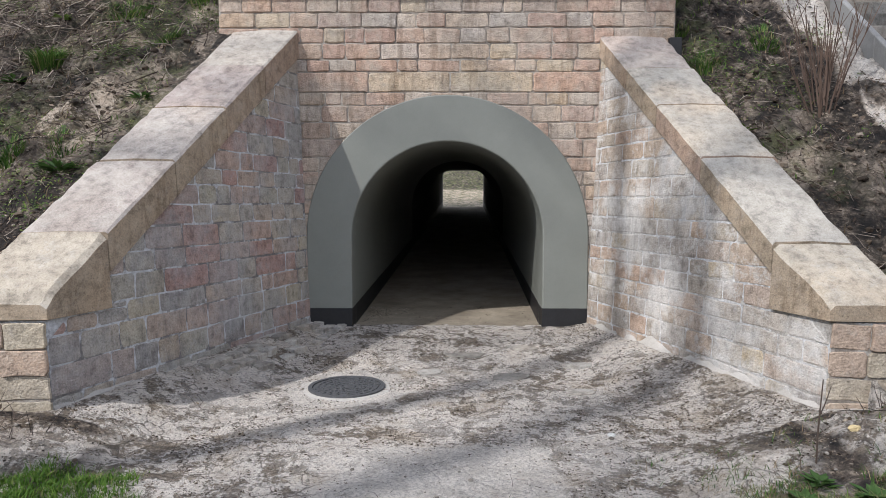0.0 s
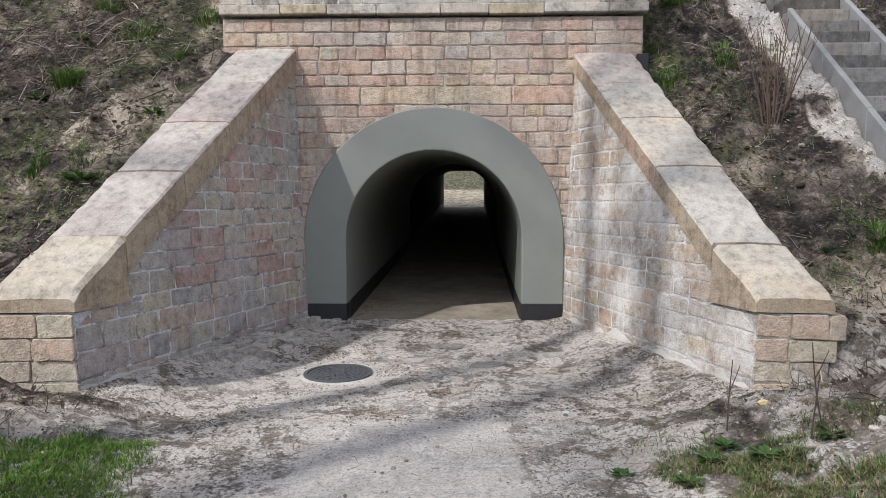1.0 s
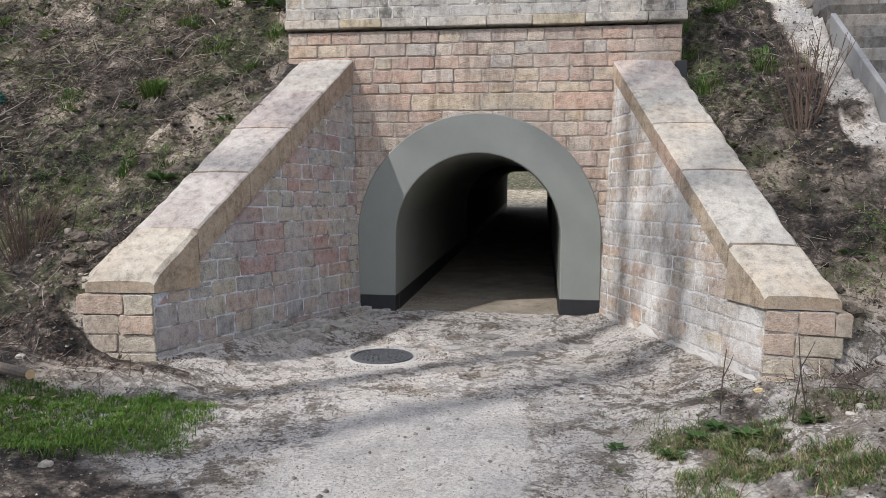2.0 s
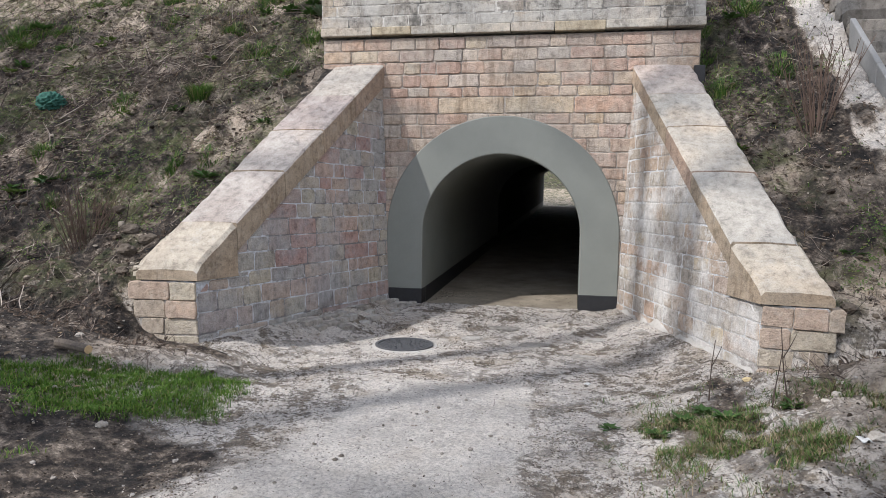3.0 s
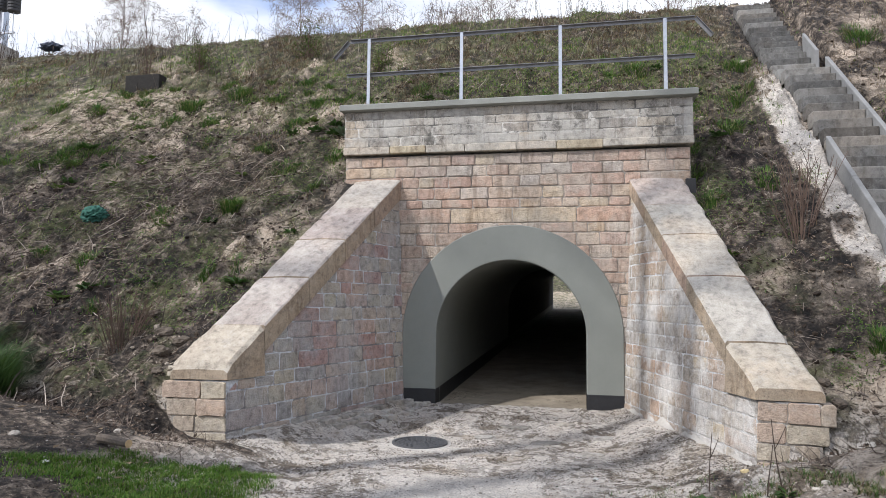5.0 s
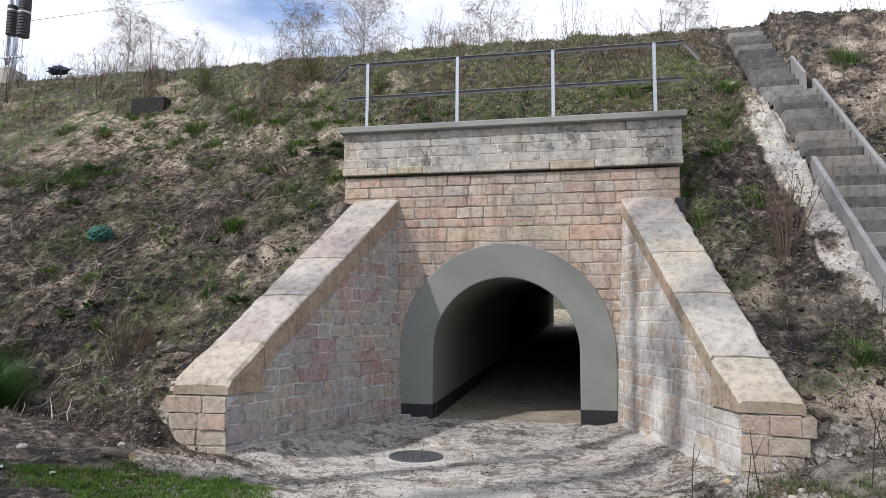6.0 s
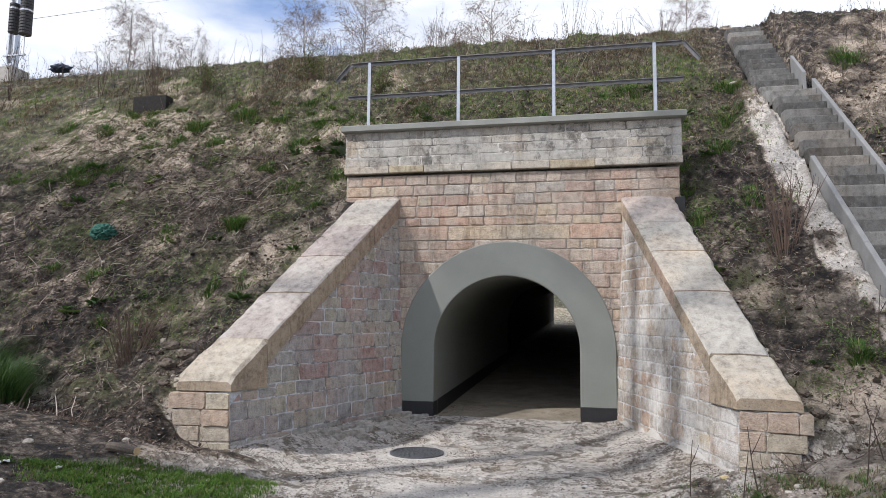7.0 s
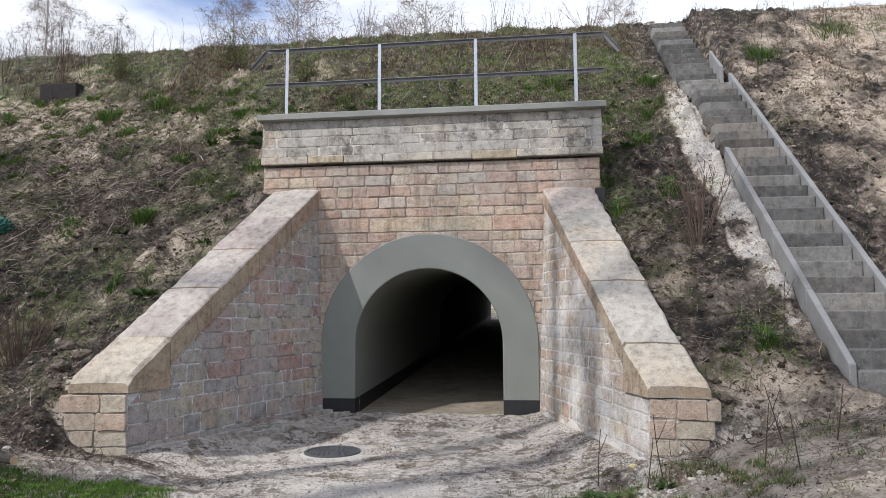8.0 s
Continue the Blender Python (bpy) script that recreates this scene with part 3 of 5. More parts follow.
    pale = mix(n, l, ae.outputs["Fac"], pale, mix(n, l, 1.0, pale, (0.82, 0.74, 0.65), "MULTIPLY"))
    add = n.new("ShaderNodeMath")
    add.operation = "ADD"
    l.new(at.outputs["Fac"], add.inputs[0])
    l.new(ramp(n, l, n1, [(0.3, 0.0), (0.7, 0.5)]), add.inputs[1])
    col = mix(n, l, ramp(n, l, add.outputs[0], [(0.42, 0.0), (0.78, 1.0)]), soil, pale)
    green = ramp(n, l, n2, [(0.3, (0.035, 0.045, 0.014)), (0.7, (0.15, 0.16, 0.06))])
    gm = n.new("ShaderNodeMath")
    gm.operation = "MULTIPLY"
    l.new(am.outputs["Fac"], gm.inputs[0])
    l.new(ramp(n, l, n4, [(0.4, 0.0), (0.6, 0.8)]), gm.inputs[1])
    col = mix(n, l, gm.outputs[0], col, green)
    col = mix(n, l, 0.75, col, ramp(n, l, n3, [(0.34, 0.55), (0.54, 1.15)]), "MULTIPLY")
    l.new(col, b.inputs["Base Color"])
    h = mix(n, l, 0.5, mix(n, l, 0.6, n2, n6), noise_fac(n, l, v, 26, 8, 0.8))
    h = mix(n, l, 0.12, h, crack)
    bump(n, l, b, h, 1.0, 0.07)
    me.materials.append(m)
    return tagged(new("ground", me), "sandy forecourt and bare earth railway embankment", "ground", kind="structure")


ground = build_ground()

# ---- portal wall ----
ARC_Z, R_IN, R_OUT, AX = 1.23, 1.11, 1.64, -0.045


def arch(r, z0, steps=32, cx=AX, cz=ARC_Z):
    pts = [(cx - r, z0)] + [(cx - r * math.cos(math.pi * i / steps), cz + r * math.sin(math.pi * i / steps)) for i in range(steps + 1)] + [(cx + r, z0)]
    return pts


def clip(poly, a, b, c):
    """What is left of an outline where a*u + b*v <= c."""
    out = []
    for i, p in enumerate(poly):
        q = poly[(i + 1) % len(poly)]
        dp, dq = a * p[0] + b * p[1] - c, a * q[0] + b * q[1] - c
        if dp <= 0:
            out.append(p)
        if (dp < 0 < dq) or (dq < 0 < dp):
            t = dp / (dp - dq)
            out.append((p[0] + (q[0] - p[0]) * t, p[1] + (q[1] - p[1]) * t))
    return out


def area(poly):
    return abs(sum(p[0] * q[1] - p[1] * q[0] for p, q in zip(poly, poly[1:] + poly[:1]))) / 2


def stone(name, poly, place, mat, parent, bulge=0.012, depth=0.05, soft=0.014, proud=0.0):
    """A rough-faced block: an outline in u, v; place turns (u, v, out) into the world."""
    bm = bmesh.new()
    cu, cv = sum(p[0] for p in poly) / len(poly), sum(p[1] for p in poly) / len(poly)
    j = lambda s: random.uniform(-s, s)
    fine = []
    for o, p, q in zip(poly[-1:] + poly[:-1], poly, poly[1:] + poly[:1]):
        worn = random.uniform(0.004, 0.026)
        for e in (o, q):
            k = min(0.3, worn / (math.hypot(e[0] - p[0], e[1] - p[1]) or 1))
            fine.append((p[0] + (e[0] - p[0]) * k, p[1] + (e[1] - p[1]) * k))
        if math.hypot(q[0] - p[0], q[1] - p[1]) > 0.16:
            k = random.uniform(0.35, 0.65)
            fine.append((p[0] + (q[0] - p[0]) * k, p[1] + (q[1] - p[1]) * k))
    poly = fine
    rim = [(p[0] + j(0.006), p[1] + j(0.006)) for p in poly]
    back = [bm.verts.new(place(u, v, -depth)) for u, v in rim]
    edge = [bm.verts.new(place(u, v, proud + random.uniform(-0.002, 0.002))) for u, v in rim]
    inn = []
    for u, v in rim:
        d = math.hypot(cu - u, cv - v) or 1
        k = min(soft / d, 0.4)
        inn.append(bm.verts.new(place(u + (cu - u) * k, v + (cv - v) * k, proud + bulge * random.uniform(0.45, 1.0))))
    mid = bm.verts.new(place(cu + j(0.03), cv + j(0.015), proud + bulge * random.uniform(0.8, 1.15)))
    n = len(poly)
    for i in range(n):
        k = (i + 1) % n
        bm.faces.new((back[i], back[k], edge[k], edge[i]))
        bm.faces.new((edge[i], edge[k], inn[k], inn[i]))
        bm.faces.new((inn[i], inn[k], mid))
    return part(name, bm, mat, parent)


def courses(u0, u1, v0, v1, heights, lengths, joint=0.012):
    """Outlines of blocks laid in courses, from the top down."""
    v, row = v1, 0
    while v > v0 + 0.05:
        h = min(random.uniform(*heights), v - v0)
        u = u0 - random.uniform(0, lengths[1])
        while u < u1 - 0.04:
            w = random.uniform(*lengths)
            a, b = max(u, u0), min(u + w, u1)
            if u1 - b < 0.12:
                b = u1
            if b - a > 0.05:
                yield [(a + joint / 2, v - h + joint / 2), (b - joint / 2, v - h + joint / 2), (b - joint / 2, v - joint / 2), (a + joint / 2, v - joint / 2)]
            u = b if b == u1 else u + w
        v -= h
        row += 1


wall = empty("wall_portal", "pink sandstone block portal wall round the underpass arch", "wall", (0, WALL_Y, 0), "structure")
wall.location = (0, 0, 0)
W0, W1 = -2.66, 2.54
body = [(W0, -0.3)] + [(W0, 3.966), (W1, 3.966), (W1, -0.3)] + arch(1.40, -0.3, 24)[::-1]
part("wall_core", prism(body, WALL_Y - 0.001, 8.25), M_joint, wall, "pale lime mortar bed")

# parapet above the drip course
parapet = empty("wall_parapet", "weathered grey stone parapet with a proud drip course", "wall", (0, 0, 0), "structure")
part("wall_core", box(W0 - 0.02, W1 + 0.04, WALL_Y - 0.035, 8.25, 4.02, 4.69), M_broken_joint, parapet)
capbm = bmesh.new()
levels = [(0.05, 4.692), (0.0, 4.706), (0.0, 4.785), (0.012, 4.796)]
rings = [[capbm.verts.new((x + (d if x < 0 else -d), y + (d if y < 8 else -d), z)) for x, y in ((-2.74, 7.61), (2.645, 7.61), (2.645, 8.34), (-2.74, 8.34))] for d, z in levels]
capbm.faces.new(rings[0])
capbm.faces.new(rings[-1][::-1])
for a, b in zip(rings, rings[1:]):
    for i in range(4):
        capbm.faces.new((a[i], a[(i + 1) % 4], b[(i + 1) % 4], b[i]))
cap = finish("parapet_cap", capbm, M_cap)
tagged(cap, "smooth grey concrete capping slab on the parapet", "cap", kind="structure")

# grey painted arch surround
surround = empty("arch_surround", "grey-green painted concrete arch surround with black base", "surround", (0, 0, 0), "structure")


outer = [(AX + R_OUT * math.cos(a), ARC_Z + R_OUT * math.sin(a)) for a in [math.pi * i / 40 for i in range(41)]]
inner = [(AX + R_IN * math.cos(a), ARC_Z + R_IN * math.sin(a)) for a in [math.pi * i / 40 for i in range(41)]]
BASE_Z = 0.405


def sweep(name, sections, mat, parent, label="", closed=False):
    """Skin a run of like outlines."""
    bm = bmesh.new()
    rows = [[bm.verts.new(p) for p in s] for s in sections]
    for a, b in zip(rows, rows[1:]):
        n = len(a)
        for i in range(n if closed else n - 1):
            bm.faces.new((a[i], a[(i + 1) % n], b[(i + 1) % n], b[i]))
    return part(name, bm, mat, parent, label, True)


face_out = [(AX + R_OUT, BASE_Z)] + outer + [(AX - R_OUT, BASE_Z)]
face_in = [(AX + R_IN, BASE_Z)] + inner + [(AX - R_IN, BASE_Z)]
bm = bmesh.new()
FY = WALL_Y - 0.028
loops = [[(x, 8.0, z) for x, z in face_out], [(x, FY + 0.012, z) for x, z in face_out]]
inset = lambda pts, d: [(AX + (x - AX) * (1 + d / max(0.3, math.hypot(x - AX, max(z - ARC_Z, 0)))), z if z <= ARC_Z else ARC_Z + (z - ARC_Z) * (1 + d / math.hypot(x - AX, z - ARC_Z))) for x, z in pts]
loops.append([(x, FY, z) for x, z in inset(face_out, -0.012)])
loops.append([(x, FY, z) for x, z in inset(face_in, 0.016)])
loops.append([(x, FY + 0.005, z) for x, z in inset(face_in, 0.006)])
loops.append([(x, FY + 0.016, z) for x, z in face_in])
loops.append([(x, 8.0, z) for x, z in face_in])
rows = [[bm.verts.new(p) for p in s] for s in loops]
for a, b in zip(rows, rows[1:]):
    for i in range(len(a) - 1):
        bm.faces.new((a[i], a[i + 1], b[i + 1], b[i]))
for k in (0, -1):
    bm.faces.new([r[k] for r in rows])
part("painted_face", bm, M_paint, surround)
for x0, x1 in ((AX - R_OUT, AX - R_IN), (AX + R_IN, AX + R_OUT)):
    part("painted_base", box(x0, x1, FY - 0.002, 8.0, -0.1, BASE_Z - 0.001, bev=0.008), M_black, surround, "black bitumen base band")

# the passage itself
passage = empty("tunnel", "dark grey-green lined pedestrian underpass under the railway", "tunnel", (0, 0, 0), "structure")


def section(y, grow=0.0):
    """Outline of the lining at y: an arch that flattens to a low box at the far end."""
    t = (y - 8.0) / 26.0
    cx = AX + 0.65 * t
    zf, zc = 0.17 + 1.22 * t, 2.34 + 0.88 * t
    k = smooth(0.55, 0.95, t)
    w = R_IN - 0.08 * t + grow
    pts = [(cx + w, y, zf)]
    for i in range(33):
        a = math.pi * i / 32
        p = 1 - 0.55 * k
        ca, sa = math.cos(a), math.sin(a)
        rise = (zc + grow) - (zf + 1.06 + 0.45 * k * 0.8)
        pts.append((cx + w * math.copysign(abs(ca) ** p, ca), y, zf + 1.06 + 0.36 * k + rise * sa ** p))
    pts.append((cx - w, y, zf))
    return pts


stations = [8.0 + 26.0 * (i / 26) for i in range(27)]
sweep("painted_lining", [section(y, 0.0) for y in stations[:9]], M_paint, passage)
# from here inwards the passage's loss of light is put into the colour
sweep("inner_lining", [section(y, 0.0) for y in stations[8:]], M_deep_shade, passage, "lining coloured near black for the shade deep in the passage")
sweep("outer_shell", [section(y, 0.28) for y in stations], M_mortar, passage)
for side in (1, -1):
    bm = bmesh.new()
    prev = None
    for y in stations:
        t = (y - 8.0) / 26.0
        x = AX + 0.65 * t + side * (R_IN - 0.08 * t - 0.004)
        z = 0.17 + 1.22 * t
        cur = [bm.verts.new((x, y, z - 0.1)), bm.verts.new((x, y, z + 0.235)), bm.verts.new((x + side * 0.01, y, z + 0.24))]
        if prev:
            for i in range(2):
                bm.faces.new((prev[i], cur[i], cur[i + 1], prev[i + 1]))
        prev = cur
    part("base_band", bm, M_black, passage, "black base band along the lining")
bm = bmesh.new()
fl = []
for y in [7.7] + stations:
    t = max(0, (y - 8.0) / 26.0)
    x, z = AX + 0.65 * t, 0.172 + 1.22 * t
    fl.append([bm.verts.new((x + s * 1.3, y, q)) for s, q in ((-1, z), (1, z), (1, z - 0.3), (-1, z - 0.3))])
for a, b in zip(fl, fl[1:]):
    for i in range(4):
        bm.faces.new((a[i], a[(i + 1) % 4], b[(i + 1) % 4], b[i]))
bm.faces.new(fl[0])
bm.faces.new(fl[-1])
part("passage_floor", bm, M_floor, passage, "dusty concrete passage floor")
# far headwall round the other mouth
bm = prism([(-4.0, 0.3), (-4.0, 4.4), (5.0, 4.4), (5.0, 0.3)] + [(x, z) for x, y, z in section(34.0, 0.1)], 33.6, 34.0)
tagged(finish("wall_far", bm, M_mortar), "plain far headwall of the underpass", "wall", kind="structure")

# ---- wing walls ----


class Wing:
    def __init__(self, side, a, b, out_a, out_b, lean):
        self.side, self.a, self.b, self.out_a, self.out_b, self.lean = side, Vector(a), Vector(b), Vector(out_a), Vector(out_b), lean
        self.run = (self.b - self.a).length

    def at(self, u, v, n):
        """u from the portal outwards, v up, n into the forecourt."""
        d = (self.b - self.a).normalized()
        nn = Vector((-d.y, d.x)) * (1 if self.side < 0 else -1)
        p = self.a + d * u
        return (p.x + nn.x * n + self.side * self.lean * (v - 0.2), p.y + nn.y * n, v)

    def top(self, u):
        """Underside of the coping."""
        return self.t0 - self.m * u


def build_wing(side, a, b, out_a, out_b, mat, name, words):
    w = Wing(side, a, b, out_a, out_b, 0.042)
    w.t0 = 3.30
    kink = w.run - 0.55
    w.m = (w.t0 - 1.12) / kink
    ob = empty(name, words, "wall", (0, 0, 0), "structure")
    # core under the coping
    bm = bmesh.new()
    prof = [(0.0, -0.3), (w.run - 0.003, -0.3), (w.run - 0.003, 0.84), (kink, 0.85), (kink, w.top(kink) - 0.01), (0.0, w.t0 - 0.01)]
    fr = [bm.verts.new(w.at(u, v, 0.0)) for u, v in prof]
    bk = []
    for u, v in prof:
        f = u / w.run
        p = w.out_a * (1 - f) + w.out_b * f
        bk.append(bm.verts.new((p.x - side * 0.03, p.y, v)))
    bm.faces.new(fr)
    bm.faces.new(bk[::-1])
    for i in range(len(prof)):
        k = (i + 1) % len(prof)
        bm.faces.new((fr[i], bk[i], bk[k], fr[k]))
    part("wall_core", bm, M_blue_joint if side < 0 else M_pale_joint, ob, "pale lime mortar bed")
    # blocks of the inner face
    for poly in courses(0.0, w.run, 0.12, 3.3, (0.14, 0.22), (0.20, 0.58), 0.014):
        for cut in ((w.m, 1.0, w.t0 - 0.01),):
            poly = clip(poly, *cut)
            if len(poly) < 3:
                break
        if len(poly) >= 3 and max(p[0] for p in poly) > kink and max(p[1] for p in poly) > 0.84:
            low = clip(poly, 0, 1, 0.835)
            high = clip(clip(poly, 0, -1, -0.84), 1, 0, kink - 0.012)
            for q in (low, high):
                if len(q) >= 3 and area(q) > 0.004:
                    stone("block", q, w.at, mat, ob, 0.006)
            continue
        if len(poly) >= 3 and area(poly) > 0.004:
            stone("block", poly, w.at, mat, ob, 0.006)
    # blocks of the end face
    e0, e1 = w.b, w.out_b
    ed = (e1 - e0).normalized()
    en = Vector((ed.y, -ed.x))
    if en.y > 0:
        en = -en

    def end(u, v, n):
        p = e0 + ed * u + en * n
        return (p.x + side * w.lean * (v - 0.2) * (1 - u / 0.6), p.y, v)

    # ragged, undercut blocks of the end over a dark earthy hollow
    full = (e1 - e0).length
    bm = hull_between(bmesh.new(), [end(0.01, -0.2, -0.02), end(full - 0.02, -0.2, -0.02), end(full - 0.02, 0.83, -0.02), end(0.01, 0.83, -0.02)],
                      [end(0.01, -0.2, 0.006), end(full - 0.02, -0.2, 0.006), end(full - 0.02, 0.83, 0.006), end(0.01, 0.83, 0.006)])
    part("mortar_bed", bm, M_joint, ob, "crumbling mortar bed behind the end blocks")
    v = 0.835
    for h, reach in ((0.19, 0.10), (0.18, 0.04), (0.17, -0.04), (0.17, -0.16), (0.16, -0.26)):
        u, stop = 0.0, full + reach
        while u < stop - 0.04:
            e = u + random.uniform(0.2, 0.36)
            e = stop if stop - e < 0.12 else e
            sag = random.choice((0.0, 0.0, 0.003, 0.012))
            stone("block", [(u + 0.002, v - h + 0.005 + sag), (e - 0.003, v - h + 0.004), (e - 0.003, v - 0.002 - sag), (u + 0.002, v - 0.002)], end, M_buff, ob, 0.008, 0.16, 0.007, random.uniform(0.0, 0.028))
            u = e
        v -= h
    # cement fillet smeared along the foot
    bm, prev = bmesh.new(), None
    for i in range(41):
        u = w.run * i / 40
        top = (0.27 if side > 0 else 0.24) + 0.05 * fbm(u, side * 3, 2.0, 3) + (0.08 if side > 0 else 0.02) * fbm(u, side * 7, 5.0, 2)
        cur = [bm.verts.new(w.at(u, q, k)) for q, k in ((top, 0.004), (top - 0.02, 0.018), (top - 0.10, 0.028), (-0.1, 0.05))]
        if prev:
            for k in range(3):
                bm.faces.new((prev[k], cur[k], cur[k + 1], prev[k + 1]))
        prev = cur
    part("mortar_fillet", bm, M_fillet_dull if side < 0 else M_fillet, ob, "smeared cement fillet", True)
    return w, ob


wing_l, wing_left = build_wing(-1, (-1.64, 7.75), (-2.72, 4.43), (-2.50, 7.75), (-3.36, 4.38), M_mixed, "wall_wing_left", "sloping wing wall of mixed red and grey sandstone blocks")
wing_r, wing_right = build_wing(1, (1.58, 7.75), (2.54, 4.47), (2.44, 7.75), (3.10, 4.40), M_warm, "wall_wing_right", "sloping wing wall of pale limed sandstone blocks")


def rnd_edge(end):
    """How far an arris has worn back."""
    return random.uniform(0.03, 0.05) if end else random.uniform(0.014, 0.024)


def slab(name, w, u0, u1, thick, over, parent=None, end=False):
    """One coping slab between u0 and u1; the last one ends in a blunt nose."""
    def outer(u):
        f = u / w.run
        p = w.out_a * (1 - f) + w.out_b * f
        return Vector((p.x + w.side * random.uniform(-0.015, 0.02), p.y))
    bm = bmesh.new()
    rows = []
    kink = w.run - 0.55
    n = 9
    for i in range(n):
        u = u0 + (u1 - u0) * i / (n - 1)
        lo = w.top(u) if not end else max(0.85, 0.0)
        hi = w.top(u) + thick
        if end:
            hi += (0.29 - thick) * i / (n - 1) - (0.035 if i == n - 1 else 0.0)
        dz = random.uniform(-0.008, 0.008)
        p_in, p_out = w.at(u, hi, over), outer(u)
        q_in = w.at(u, lo, over)
        mid = ((p_in[0] + p_out.x) / 2, (p_in[1] + p_out.y) / 2)
        bev = rnd_edge(end)
        rows.append([bm.verts.new(v) for v in (
            q_in, (p_in[0], p_in[1], hi - bev), (p_in[0] + w.side * bev, p_in[1], hi + dz), (mid[0], mid[1], hi + 0.008 + dz),
            (p_out.x - w.side * 0.03, p_out.y, hi + dz - 0.005), (p_out.x, p_out.y, hi - 0.04), (p_out.x, p_out.y, lo))])
    for a, b in zip(rows, rows[1:]):
        for i in range(7):
            bm.faces.new((a[i], a[(i + 1) % 7], b[(i + 1) % 7], b[i]))
    bm.faces.new(rows[0])
    bm.faces.new(rows[-1][::-1])
    bmesh.ops.bevel(bm, geom=[e for e in bm.edges if len(e.link_faces) == 2 and e.calc_face_angle(0) > 1.0 and any(v in rows[0] or v in rows[-1] for v in e.verts) and all(v in rows[0] or v in rows[-1] for v in e.verts)], offset=0.008, segments=1, affect="EDGES")
    ob = part(name, bm, M_end if end else M_coping, parent)
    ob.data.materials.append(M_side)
    # faces not turned upward take the darker, browner stone colour
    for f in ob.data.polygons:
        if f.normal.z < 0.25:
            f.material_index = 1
    return ob


for w, ob, cuts, th in ((wing_l, wing_left, (0.0, 0.72, 1.42, 2.16), 0.30), (wing_r, wing_right, (0.0, 0.62, 1.22, 1.95), 0.22)):
    kink = w.run - 0.55
    edges = list(cuts) + [kink]
    for u0, u1 in zip(edges, edges[1:]):
        slab("coping_slab", w, u0 + 0.006, u1 - 0.006, th, 0.03, parent=ob)
    slab("coping_end_block", w, kink + 0.006, w.run + 0.01, th, 0.03, parent=ob, end=True)

# ---- stones of the portal wall and parapet ----


def front(u, v, n):
    return (u, WALL_Y - n, v)


def kept(poly):
    u, v = sum(p[0] for p in poly) / 4, sum(p[1] for p in poly) / 4
    far = max(math.hypot(p[0] - AX, max(p[1] - ARC_Z, 0)) for p in poly)
    if far < R_OUT - 0.02:
        return False
    near = min(math.hypot(p[0] - AX, max(p[1] - ARC_Z, 0)) for p in poly)
    if near < R_IN + 0.05 and v < 2.4:
        return False
    lo_l, lo_r = -1.64 - 0.042 * (v - 0.2) - 0.25, 1.58 + 0.042 * (v - 0.2) + 0.25
    if v < 3.2 and (u < lo_l or u > lo_r):
        return False
    return True


bands = [(3.13, 3.965, (0.155, 0.185), (0.22, 0.50)), (2.90, 3.13, (0.23, 0.23), (0.45, 1.15)), (0.1, 2.90, (0.14, 0.21), (0.19, 0.48))]
for lo, hi, hs, ws in bands:
    for poly in courses(W0, W1, lo, hi, hs, ws, 0.014):
        if kept(poly):
            stone("block", poly, front, M_pink, wall, 0.010, proud=random.uniform(0.0, 0.010))


def para(u, v, n):
    return (u, WALL_Y - 0.035 - n, v)


u = W0 - 0.03
while u < W1:
    w_ = random.uniform(0.55, 0.85)
    e = min(u + w_, W1 + 0.05)
    if W1 - e < 0.25:
        e = W1 + 0.05
    z0 = 3.988 + random.uniform(0, 0.022)
    part("drip_slab", box(u + 0.004, e - 0.004, WALL_Y - 0.072 - random.uniform(0, 0.012), WALL_Y + 0.1, z0, 4.118, bev=0.012), M_drip, parapet)
    u = e
for poly in courses(W0 - 0.02, W1 + 0.04, 4.12, 4.69, (0.12, 0.17), (0.18, 0.55), 0.012):
    stone("block", poly, para, M_grey, parapet, 0.005, proud=random.uniform(-0.003, 0.004))

# ---- railing on the parapet ----
rail = empty("railing", "galvanised steel railing bolted behind the parapet cap", "railing", (0, 7.95, 4.83))
rail.location = (0, 0, 0)
RY = 7.95
for x in (-2.36, -0.835, 0.70, 2.235):
    bm = box(x - 0.025, x + 0.025, RY - 0.070, RY - 0.064, 4.76, 5.955)
    add_box(bm, x - 0.025, x - 0.019, RY - 0.064, RY - 0.014, 4.76, 5.955)
    part("post", bm, M_galv, rail)
    part("foot_plate", box(x - 0.06, x + 0.06, RY - 0.12, RY + 0.01, 4.795, 4.806, bev=0.002), M_galv, rail)


def angle_bar(p, q, name):
    p, q = Vector(p), Vector(q)
    d = q - p
    bm = box(0, d.length, -0.003, 0.003, -0.025, 0.025)
    add_box(bm, 0, d.length, -0.05, -0.003, 0.019, 0.025)
    m = Matrix.Translation(p) @ Matrix.Rotation(-math.atan2(d.z, d.x), 4, "Y")
    bmesh.ops.transform(bm, matrix=m, verts=bm.verts)
    return part(name, bm, M_rail, rail)


angle_bar((-2.70, RY - 0.01, 5.945), (2.66, RY - 0.01, 5.945), "top_rail")
angle_bar((-2.74, RY - 0.01, 5.37), (2.66, RY - 0.01, 5.37), "mid_rail")
angle_bar((-2.96, RY - 0.01, 5.67), (-2.71, RY - 0.01, 5.945), "end_rail")
angle_bar((2.67, RY - 0.01, 5.945), (2.90, RY - 0.01, 5.66), "end_rail")

# ---- manhole ----
MX, MY = -0.915, 5.74
mz = 0.030


